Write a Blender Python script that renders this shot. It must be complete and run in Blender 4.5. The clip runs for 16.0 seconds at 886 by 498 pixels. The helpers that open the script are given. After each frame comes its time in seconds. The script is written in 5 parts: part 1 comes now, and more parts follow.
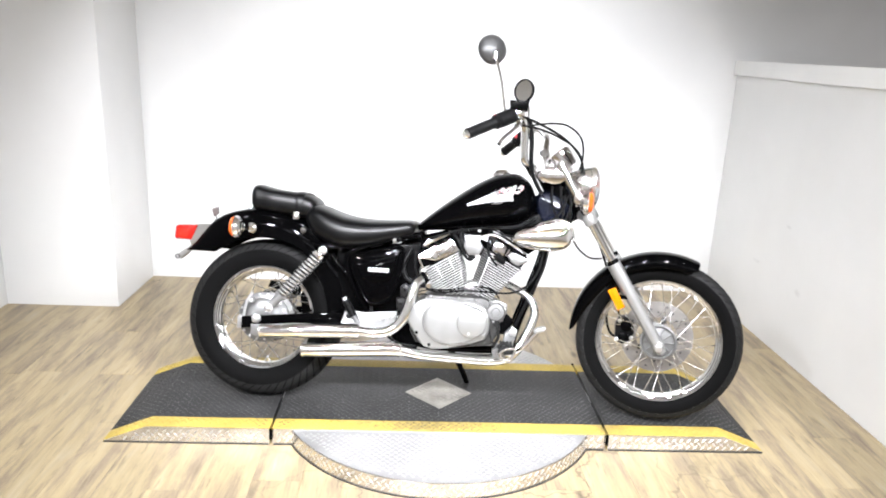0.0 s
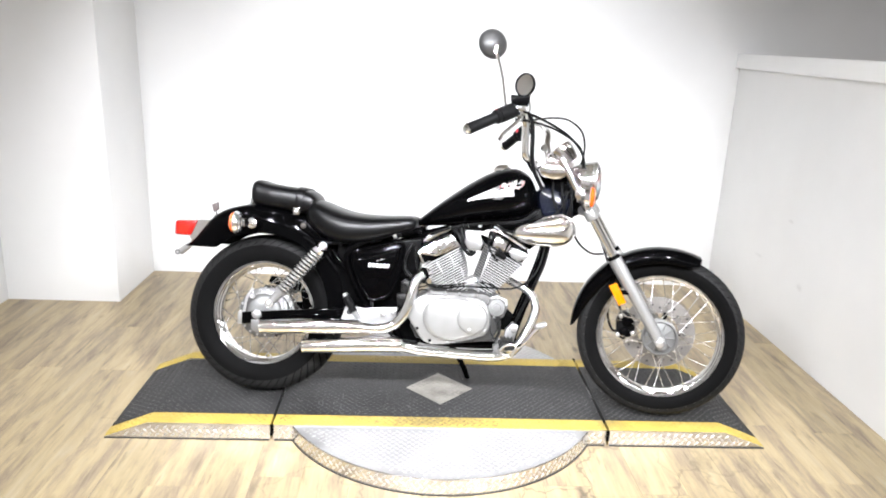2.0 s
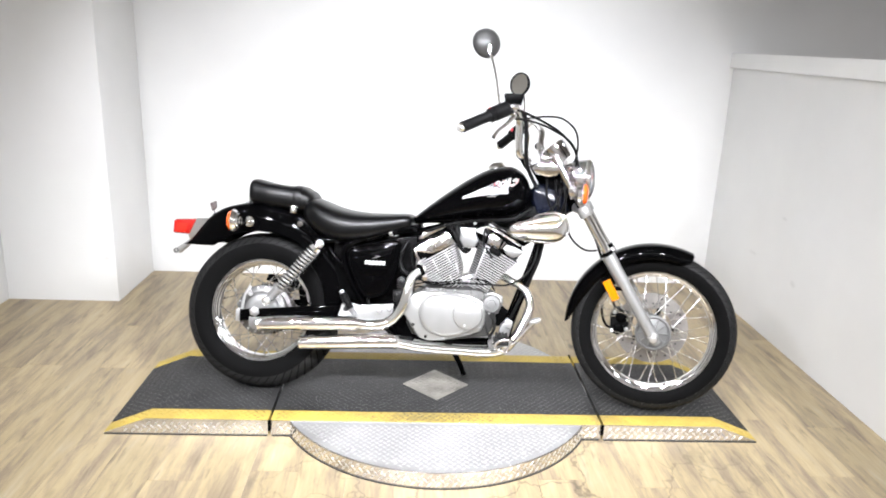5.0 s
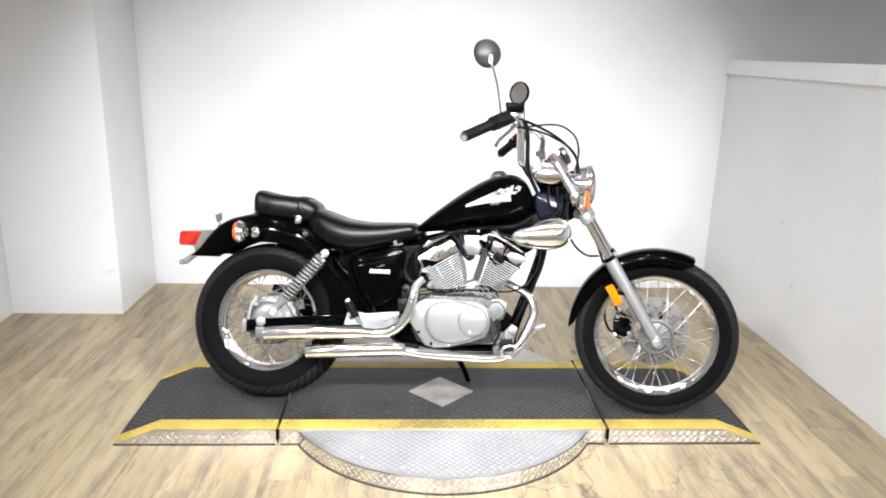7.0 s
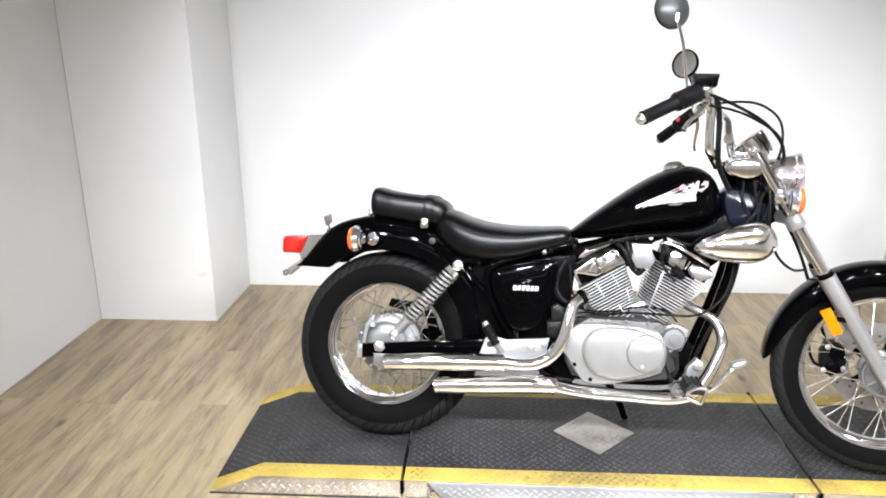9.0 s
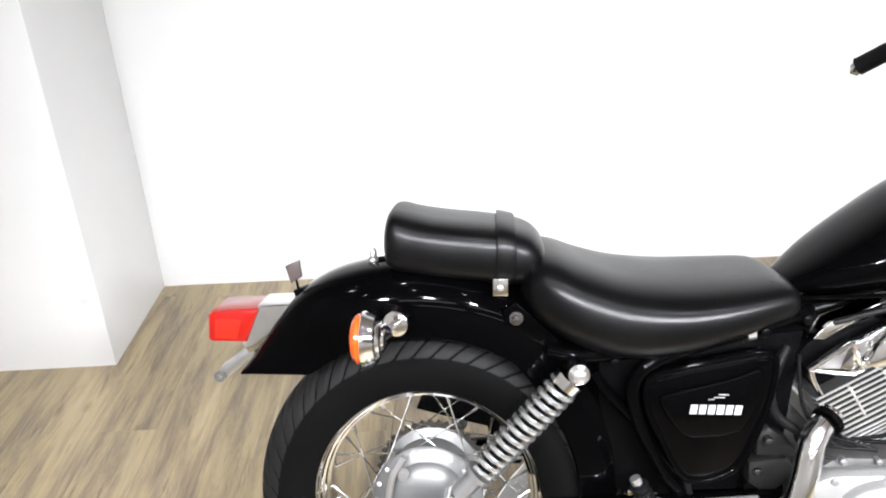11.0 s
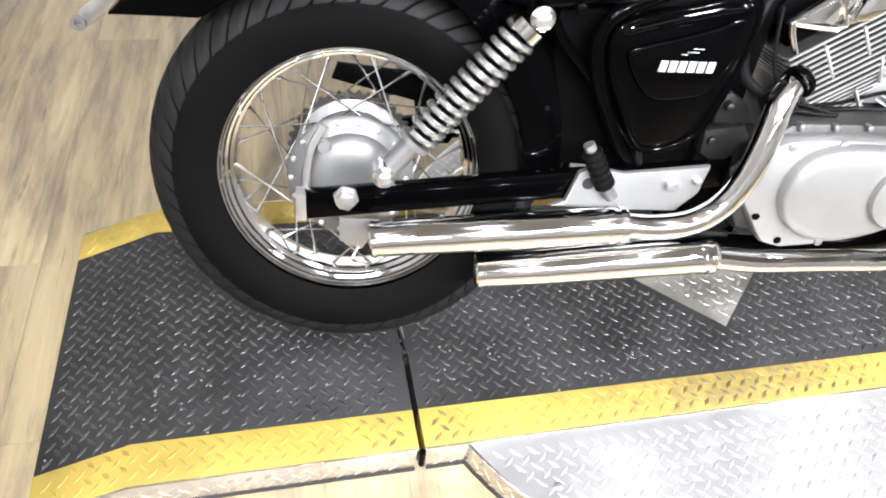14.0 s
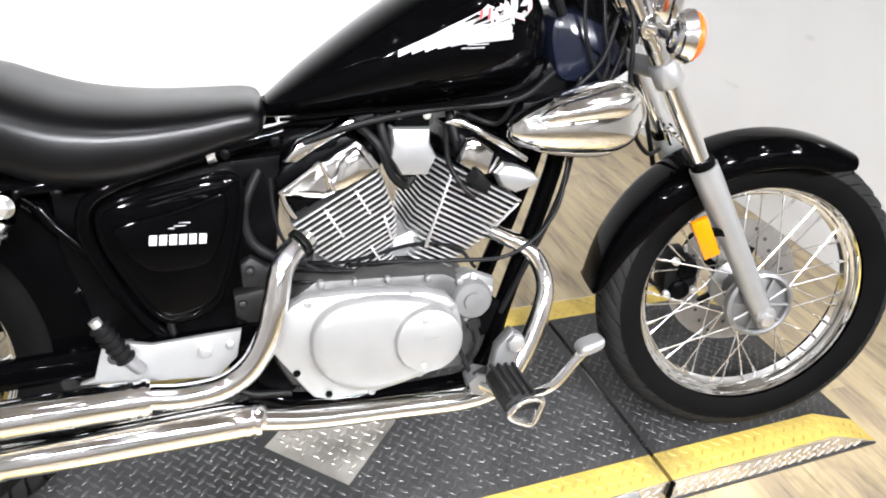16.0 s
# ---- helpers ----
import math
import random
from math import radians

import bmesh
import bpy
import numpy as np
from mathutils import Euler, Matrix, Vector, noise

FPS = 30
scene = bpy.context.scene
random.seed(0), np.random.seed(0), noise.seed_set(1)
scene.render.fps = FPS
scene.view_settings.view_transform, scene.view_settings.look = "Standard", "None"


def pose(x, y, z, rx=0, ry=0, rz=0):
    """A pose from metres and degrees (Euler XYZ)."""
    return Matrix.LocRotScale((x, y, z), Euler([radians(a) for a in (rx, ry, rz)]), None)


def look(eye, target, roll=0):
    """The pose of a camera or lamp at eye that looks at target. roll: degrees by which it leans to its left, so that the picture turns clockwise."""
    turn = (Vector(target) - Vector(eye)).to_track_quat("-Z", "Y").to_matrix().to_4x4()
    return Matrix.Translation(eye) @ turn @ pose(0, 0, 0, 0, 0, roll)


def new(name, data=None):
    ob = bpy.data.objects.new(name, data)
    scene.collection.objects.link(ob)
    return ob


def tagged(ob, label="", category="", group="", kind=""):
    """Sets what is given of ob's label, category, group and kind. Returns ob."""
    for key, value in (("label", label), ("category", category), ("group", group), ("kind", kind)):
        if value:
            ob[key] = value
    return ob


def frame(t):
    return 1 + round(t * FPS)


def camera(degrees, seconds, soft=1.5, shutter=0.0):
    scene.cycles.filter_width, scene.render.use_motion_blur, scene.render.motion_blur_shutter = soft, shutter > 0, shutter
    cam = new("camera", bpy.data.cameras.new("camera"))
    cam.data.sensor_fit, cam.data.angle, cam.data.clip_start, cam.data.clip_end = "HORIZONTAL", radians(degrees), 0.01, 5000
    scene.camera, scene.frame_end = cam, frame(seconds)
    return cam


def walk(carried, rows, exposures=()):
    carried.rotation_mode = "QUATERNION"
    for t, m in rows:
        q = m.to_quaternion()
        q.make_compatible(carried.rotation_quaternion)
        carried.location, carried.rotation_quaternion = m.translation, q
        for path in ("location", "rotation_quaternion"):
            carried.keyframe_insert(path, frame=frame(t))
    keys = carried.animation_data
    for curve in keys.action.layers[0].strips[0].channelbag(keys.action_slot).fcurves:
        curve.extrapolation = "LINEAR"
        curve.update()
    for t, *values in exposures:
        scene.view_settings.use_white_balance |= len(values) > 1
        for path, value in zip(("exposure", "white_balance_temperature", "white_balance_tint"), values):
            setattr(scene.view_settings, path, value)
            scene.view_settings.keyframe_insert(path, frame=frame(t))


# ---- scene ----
cam = camera(63.2, 16.0, soft=1.95)
PATH = [
    (0, (-0.142, -2.614, 1.407), (-0.043, -0.692, 0.861), 2.6),
    (0.5, (-0.129, -2.609, 1.407), (-0.037, -0.689, 0.854), 2.5),
    (1, (-0.139, -2.606, 1.415), (-0.047, -0.688, 0.853), 2.7),
    (1.5, (-0.135, -2.604, 1.414), (-0.049, -0.687, 0.851), 2.6),
    (2, (-0.138, -2.603, 1.414), (-0.043, -0.687, 0.849), 2.5),
    (2.5, (-0.131, -2.604, 1.415), (-0.053, -0.688, 0.848), 2.5),
    (3, (-0.142, -2.609, 1.41), (-0.047, -0.692, 0.85), 2.2),
    (3.5, (-0.136, -2.607, 1.399), (-0.021, -0.692, 0.834), 2.6),
    (4, (-0.123, -2.613, 1.406), (-0.017, -0.695, 0.849), 2.7),
    (6.3, (-0.119, -2.66, 1.406), (-0.028, -0.743, 0.843), 1.6),
    (6.5, (-0.128, -2.655, 1.414), (-0.027, -0.737, 0.856), 1.7),
    (7, (-0.151, -2.667, 1.407), (-0.047, -0.742, 0.873), 1.5),
    (7.5, (-0.15, -2.658, 1.417), (-0.039, -0.734, 0.884), 1.9),
    (8, (-0.215, -2.6, 1.398), (-0.076, -0.687, 0.829), 2.5),
    (8.5, (-0.32, -2.465, 1.369), (-0.208, -0.568, 0.745), 1.6),
    (9, (-0.382, -2.139, 1.348), (-0.488, -0.229, 0.765), -0.1),
    (9.5, (-0.509, -1.803, 1.316), (-0.498, 0.087, 0.661), 0.6),
    (10, (-0.587, -1.469, 1.32), (-0.469, 0.415, 0.658), -1.9),
    (10.2, (-0.601, -1.321, 1.316), (-0.616, 0.558, 0.632), -3.4),
    (12.3, (-0.801, -0.789, 1.216), (-0.53, 0.816, 0.053), 3.2),
    (12.5, (-0.792, -0.811, 1.188), (-0.552, 0.775, -0.007), 3.7),
    (13, (-0.794, -0.824, 1.141), (-0.566, 0.668, -0.171), 4.8),
    (13.5, (-0.796, -0.838, 1.104), (-0.577, 0.566, -0.304), 6.1),
    (14, (-0.765, -0.834, 1.095), (-0.387, 0.503, -0.344), 6.9),
    (14.5, (-0.713, -0.861, 1.095), (-0.026, 0.438, -0.262), 8.1),
    (15, (-0.625, -0.884, 1.105), (0.163, 0.419, -0.191), 6.3),
    (15.5, (-0.48, -0.919, 1.112), (0.347, 0.466, -0.07), 4.1),
    (16, (-0.253, -1.0, 1.155), (0.443, 0.551, 0.101), 6.4),
]
EXPOSURES = [(0.0, 0.06), (4.0, -0.01), (6.5, -0.25), (10.0, -0.21), (12.5, 0.03), (13.5, 0.03), (14.5, -0.06), (15.0, -0.05), (16.0, 0.0)]
walk(cam, [(t, look(eye, target, roll)) for t, eye, target, roll in PATH], EXPOSURES)

# ---- light ----
world = bpy.data.worlds.new("room_air")
world.use_nodes = True
world.node_tree.nodes["Background"].inputs[0].default_value = (0.9, 0.95, 1.0, 1)
world.node_tree.nodes["Background"].inputs[1].default_value = 0.05
scene.world = world

CEIL, DECK_TOP = 2.85, 0.065


def ceiling_lamp(x, y, power, spread, aim=None, size=0.24):
    """A round LED lamp under the ceiling, straight down or turned to what it lights."""
    lamp = bpy.data.lights.new("ceiling_lamp", "AREA")
    lamp.shape, lamp.size, lamp.energy, lamp.spread = "DISK", size, power, radians(spread)
    lamp.color = (0.915, 0.93, 0.985)
    ob = new("ceiling_lamp", lamp)
    ob.matrix_world = look((x, y, CEIL - 0.22), aim) if aim else pose(x, y, CEIL - 0.22)
    return ob


def fill_panel(x, y, power):
    """A flat rectangular fill light at ceiling height, added out of view."""
    lamp = bpy.data.lights.new("fill_panel", "AREA")
    lamp.shape, lamp.size, lamp.size_y, lamp.energy = "RECTANGLE", 1.1, 0.28, power
    lamp.color = (0.915, 0.93, 0.985)
    new("fill_panel", lamp).matrix_world = pose(x, y, CEIL - 0.02)


for k in range(6):
    lx = -1.9 + 0.76 * k
    ceiling_lamp(lx, -0.60, 4.8, 116, size=0.05)
    ceiling_lamp(lx, -1.5, 1.8, 150, size=0.045)
    ceiling_lamp(lx, -2.7, 18.0, 66, (-lx * 0.05, 0.40, 0.26), size=0.15)
# added fill: brightens the unseen hall that the chrome mirrors
for lx in (-1.35, 0.0, 1.35):
    fill_panel(lx, -3.7, 15)
    fill_panel(lx, -5.3, 15)
ceiling_lamp(3.1, 0.2, 11, 140)


# ---- materials ----
def material(name, color, rough=0.5, metal=0.0, vary=0.0, scale=6.0, grain=0.0, grain_scale=120.0, coat=0.0, rough_vary=0.0, spec=0.5):
    """A surface with colour variation at two scales, uneven gloss and fine relief."""
    m = bpy.data.materials.new(name)
    m.use_nodes = True
    nt = m.node_tree
    b = nt.nodes["Principled BSDF"]
    b.inputs["Base Color"].default_value = (*color, 1)
    b.inputs["Roughness"].default_value = rough
    b.inputs["Metallic"].default_value = metal
    b.inputs["Coat Weight"].default_value = coat
    b.inputs["Coat Roughness"].default_value = 0.04
    b.inputs["Specular IOR Level"].default_value = spec
    co = nt.nodes.new("ShaderNodeTexCoord")
    if vary or rough_vary:
        big = nt.nodes.new("ShaderNodeTexNoise")
        big.inputs["Scale"].default_value, big.inputs["Detail"].default_value = scale, 8
        nt.links.new(co.outputs["Object"], big.inputs["Vector"])
        if vary:
            mix = nt.nodes.new("ShaderNodeMix")
            mix.data_type, mix.blend_type = "RGBA", "MULTIPLY"
            ramp = nt.nodes.new("ShaderNodeMapRange")
            ramp.inputs["From Min"].default_value, ramp.inputs["From Max"].default_value = 0.3, 0.7
            ramp.inputs["To Min"].default_value, ramp.inputs["To Max"].default_value = 1 - vary, 1 + vary * 0.4
            nt.links.new(big.outputs["Fac"], ramp.inputs["Value"])
            mix.inputs[0].default_value = 1
            mix.inputs[6].default_value = (*color, 1)
            nt.links.new(ramp.outputs["Result"], mix.inputs[7])
            nt.links.new(mix.outputs[2], b.inputs["Base Color"])
        if rough_vary:
            r2 = nt.nodes.new("ShaderNodeMapRange")
            r2.inputs["From Min"].default_value, r2.inputs["From Max"].default_value = 0.3, 0.7
            r2.inputs["To Min"].default_value, r2.inputs["To Max"].default_value = max(0.02, rough - rough_vary), rough + rough_vary
            nt.links.new(big.outputs["Fac"], r2.inputs["Value"])
            nt.links.new(r2.outputs["Result"], b.inputs["Roughness"])
    if grain:
        fine = nt.nodes.new("ShaderNodeTexNoise")
        fine.inputs["Scale"].default_value, fine.inputs["Detail"].default_value = grain_scale, 4
        bump = nt.nodes.new("ShaderNodeBump")
        bump.inputs["Strength"].default_value, bump.inputs["Distance"].default_value = grain, 0.002
        nt.links.new(co.outputs["Object"], fine.inputs["Vector"])
        nt.links.new(fine.outputs["Fac"], bump.inputs["Height"])
        nt.links.new(bump.outputs["Normal"], b.inputs["Normal"])
    return m


def flecked(m, scale, size, tone):
    """Adds small light specks of dirt."""
    nt = m.node_tree
    b = nt.nodes["Principled BSDF"]
    co = nt.nodes.new("ShaderNodeTexCoord")
    cell = nt.nodes.new("ShaderNodeTexVoronoi")
    cell.inputs["Scale"].default_value, cell.inputs["Randomness"].default_value = scale, 1.0
    nt.links.new(co.outputs["Object"], cell.inputs["Vector"])
    speck = nt.nodes.new("ShaderNodeMapRange")
    speck.inputs["From Min"].default_value, speck.inputs["From Max"].default_value = size, size * 1.8
    speck.inputs["To Min"].default_value, speck.inputs["To Max"].default_value = 1.0, 0.0
    nt.links.new(cell.outputs["Distance"], speck.inputs["Value"])
    few = nt.nodes.new("ShaderNodeMath")
    few.operation = "MULTIPLY"
    split = nt.nodes.new("ShaderNodeSeparateColor")
    nt.links.new(cell.outputs["Color"], split.inputs["Color"])
    some = nt.nodes.new("ShaderNodeMath")
    some.operation = "GREATER_THAN"
    some.inputs[1].default_value = 0.6
    nt.links.new(split.outputs[0], some.inputs[0])
    nt.links.new(speck.outputs[0], few.inputs[0])
    nt.links.new(some.outputs[0], few.inputs[1])
    mix = nt.nodes.new("ShaderNodeMix")
    mix.data_type = "RGBA"
    mix.inputs[7].default_value = (*tone, 1)
    nt.links.new(few.outputs[0], mix.inputs[0])
    nt.links.new(b.inputs["Base Color"].links[0].from_socket, mix.inputs[6])
    nt.links.new(mix.outputs[2], b.inputs["Base Color"])
    return m


def scuffed(m, spots, tone=(0.30, 0.29, 0.28), depth=0.22, fine=22):
    """Adds rub marks at (place, size along x, y, z)."""
    nt = m.node_tree
    b = nt.nodes["Principled BSDF"]
    geo = nt.nodes.new("ShaderNodeNewGeometry")
    wob = nt.nodes.new("ShaderNodeTexNoise")
    wob.inputs["Scale"].default_value, wob.inputs["Detail"].default_value = fine, 6
    nt.links.new(geo.outputs["Position"], wob.inputs["Vector"])
    for place, size in spots:
        off = nt.nodes.new("ShaderNodeVectorMath")
        off.operation = "SUBTRACT"
        off.inputs[1].default_value = place
        nt.links.new(geo.outputs["Position"], off.inputs[0])
        fit = nt.nodes.new("ShaderNodeVectorMath")
        fit.operation = "DIVIDE"
        fit.inputs[1].default_value = size
        nt.links.new(off.outputs[0], fit.inputs[0])
        far = nt.nodes.new("ShaderNodeVectorMath")
        far.operation = "LENGTH"
        nt.links.new(fit.outputs[0], far.inputs[0])
        rough = nt.nodes.new("ShaderNodeMath")
        rough.operation = "MULTIPLY_ADD"
        rough.inputs[1].default_value = 2.2
        nt.links.new(wob.outputs["Fac"], rough.inputs[0])
        nt.links.new(far.outputs["Value"], rough.inputs[2])
        fade = nt.nodes.new("ShaderNodeMapRange")
        fade.inputs["From Min"].default_value, fade.inputs["From Max"].default_value = 1.2, 2.1
        fade.inputs["To Min"].default_value, fade.inputs["To Max"].default_value = depth, 0.0
        nt.links.new(rough.outputs[0], fade.inputs["Value"])
        mix = nt.nodes.new("ShaderNodeMix")
        mix.data_type = "RGBA"
        mix.inputs[7].default_value = (*tone, 1)
        nt.links.new(fade.outputs[0], mix.inputs[0])
        nt.links.new(b.inputs["Base Color"].links[0].from_socket, mix.inputs[6])
        nt.links.new(mix.outputs[2], b.inputs["Base Color"])
    return m


WALL = material("white_wall_paint", (0.715, 0.715, 0.707), 0.6, vary=0.05, scale=2.2, grain=0.12, grain_scale=90)
scuffed(WALL, (((-1.696, 1.03, 0.238), (0.035, 0.03, 0.018)), ((1.712, 0.97, 0.377), (0.03, 0.045, 0.012)), ((1.712, 0.55, 0.343), (0.03, 0.03, 0.02)), ((1.712, 0.72, 0.624), (0.03, 0.035, 0.010))))
CAPPAINT = material("white_trim_paint", (0.80, 0.80, 0.79), 0.4, vary=0.05, scale=4)
CEILING = material("ceiling_board", (0.42, 0.40, 0.38), 0.8, vary=0.08, scale=3)
DARKHALL = material("hall_wall_paint", (0.68, 0.655, 0.625), 0.7, vary=0.1, scale=1.5)
CHROME = material("chrome", (0.92, 0.92, 0.92), 0.06, 1.0, rough_vary=0.03, scale=14)
ALU = material("cast_aluminium", (0.31, 0.31, 0.31), 0.34, 0.8, vary=0.10, scale=18, grain=0.15, grain_scale=420)
# near-black casting colour for the small parts round the crankcase
DARKCAST = material("dark_casting", (0.010, 0.0098, 0.0095), 0.42, 0.0, vary=0.5, scale=24, grain=0.2, grain_scale=300, spec=0.16)
CASTING = material("weathered_casting", (0.05, 0.049, 0.047), 0.5, 0.6, vary=0.45, scale=22, grain=0.2, grain_scale=300)
HUB = material("cast_hub", (0.165, 0.165, 0.162), 0.42, 0.65, vary=0.12, scale=20, grain=0.15, grain_scale=380)
SILVER = material("silver_paint", (0.262, 0.26, 0.255), 0.36, 0.6, vary=0.08, scale=16)
FINBODY = material("blasted_fin", (0.05, 0.05, 0.049), 0.5, 0.4, vary=0.3, scale=30)
FINS = material("machined_fin", (0.64, 0.64, 0.635), 0.34, 0.9, vary=0.15, scale=30)
GLOSS = material("gloss_black_paint", (0.0006, 0.0006, 0.0007), 0.04, rough_vary=0.02, scale=5, spec=0.05)
SATIN = material("satin_black_steel", (0.0016, 0.0016, 0.0017), 0.26, vary=0.3, scale=20, rough_vary=0.08, spec=0.02)
PLASTIC = material("black_plastic", (0.0045, 0.0045, 0.0046), 0.42, vary=0.3, scale=24, grain=0.2, grain_scale=500, spec=0.06)
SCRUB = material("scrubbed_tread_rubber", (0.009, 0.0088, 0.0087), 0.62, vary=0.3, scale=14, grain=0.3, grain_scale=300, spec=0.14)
RUBBER = material("tyre_rubber", (0.0022, 0.0022, 0.0022), 0.66, vary=0.35, scale=9, grain=0.25, grain_scale=300, rough_vary=0.1, spec=0.04)
VINYL = material("black_seat_vinyl", (0.0011, 0.0011, 0.0013), 0.31, vary=0.2, scale=7, grain=0.08, grain_scale=260, rough_vary=0.04, spec=0.22)
SHROUD = material("dark_blue_black_shroud", (0.004, 0.005, 0.010), 0.20, vary=0.2, scale=10, spec=0.34)
WORN_YELLOW = material("worn_yellow_lug", (0.385, 0.277, 0.056), 0.55, vary=0.35, scale=14)
YELLOW = material("yellow_floor_paint", (0.41, 0.297, 0.06), 0.55, vary=0.25, scale=9, grain=0.3, grain_scale=160)
DECK = material("dark_grit_paint", (0.0225, 0.0223, 0.0222), 0.5, vary=0.55, scale=6, grain=0.5, grain_scale=240, rough_vary=0.12, spec=0.26)
flecked(DECK, 70, 0.10, (0.22, 0.21, 0.20))
# paler than DECK: worn tops, plus lamp sheen put into the base colour
LUGS = material("worn_sheen_deck_lug", (0.033, 0.0325, 0.032), 0.42, vary=0.6, scale=12, spec=0.45)
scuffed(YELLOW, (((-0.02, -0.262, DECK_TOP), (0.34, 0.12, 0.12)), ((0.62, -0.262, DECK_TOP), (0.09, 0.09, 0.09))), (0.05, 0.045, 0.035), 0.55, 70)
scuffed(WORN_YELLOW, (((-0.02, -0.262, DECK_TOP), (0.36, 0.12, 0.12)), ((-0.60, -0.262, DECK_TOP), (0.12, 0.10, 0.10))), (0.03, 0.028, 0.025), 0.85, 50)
SIDE = material("polished_tread_plate", (0.70, 0.68, 0.65), 0.17, 0.95, vary=0.25, scale=9, rough_vary=0.1, grain=0.1, grain_scale=200)
TREAD = material("aluminium_tread_plate", (0.40, 0.398, 0.392), 0.46, 0.65, vary=0.2, scale=8, rough_vary=0.1, grain=0.1, grain_scale=200)
PLATE_LUG = material("rubbed_tread_lug", (0.54, 0.538, 0.53), 0.42, 0.7, vary=0.15, scale=10)
DULL = material("bright_tread_lug", (0.68, 0.66, 0.63), 0.42, 0.85, vary=0.3, scale=10)
STAINED = material("stained_tread_plate", (0.36, 0.34, 0.305), 0.42, 0.75, vary=0.5, scale=13, rough_vary=0.1)
GAP = material("dark_gap", (0.02, 0.02, 0.02), 0.8)
TAG = material("brown_plastic", (0.06, 0.045, 0.042), 0.4, vary=0.3, scale=40)
EMBLEM = material("silver_emblem", (0.38, 0.38, 0.38), 0.35, 0.3, vary=0.15, scale=40)
EMBLEM_RED = material("dark_red_emblem", (0.35, 0.03, 0.04), 0.35)
DISC = material("worn_brake_disc", (0.24, 0.225, 0.21), 0.42, 0.8, vary=0.25, scale=24)
SPRING = material("bright_spring_steel", (0.62, 0.62, 0.61), 0.2, 0.9, vary=0.08, scale=30)
SPROCKET = material("greasy_sprocket_steel", (0.035, 0.030, 0.026), 0.5, 0.5, vary=0.4, scale=30)
SPOKE = material("bright_spoke_steel", (0.66, 0.66, 0.65), 0.24, 1.0, rough_vary=0.05, scale=30)
STEEL = material("zinc_steel", (0.6, 0.6, 0.6), 0.3, 0.9, vary=0.2, scale=30)
SHELL = material("mirror_shell", (0.030, 0.030, 0.030), 0.36, vary=0.2, scale=12, spec=0.5)
PINK = material("faded_emblem", (0.55, 0.36, 0.36), 0.4)
MIRROR = material("mirror_glass", (0.9, 0.9, 0.9), 0.02, 1.0)


def lens(name, color, rough=0.15):
    m = material(name, color, rough, coat=0.6)
    b = m.node_tree.nodes["Principled BSDF"]
    b.inputs["Transmission Weight"].default_value = 0.35
    b.inputs["IOR"].default_value = 1.45
    return m


RED = lens("red_lens", (0.40, 0.010, 0.006))
BRIGHT_RED = lens("bright_red_lens", (0.66, 0.022, 0.010))
ORANGE = lens("orange_lens", (0.74, 0.105, 0.006))
AMBER = lens("amber_reflector", (0.60, 0.195, 0.0))
CLEAR = lens("clear_lens", (0.85, 0.88, 0.9), 0.05)
CLEAR.node_tree.nodes["Principled BSDF"].inputs["Transmission Weight"].default_value = 0.95


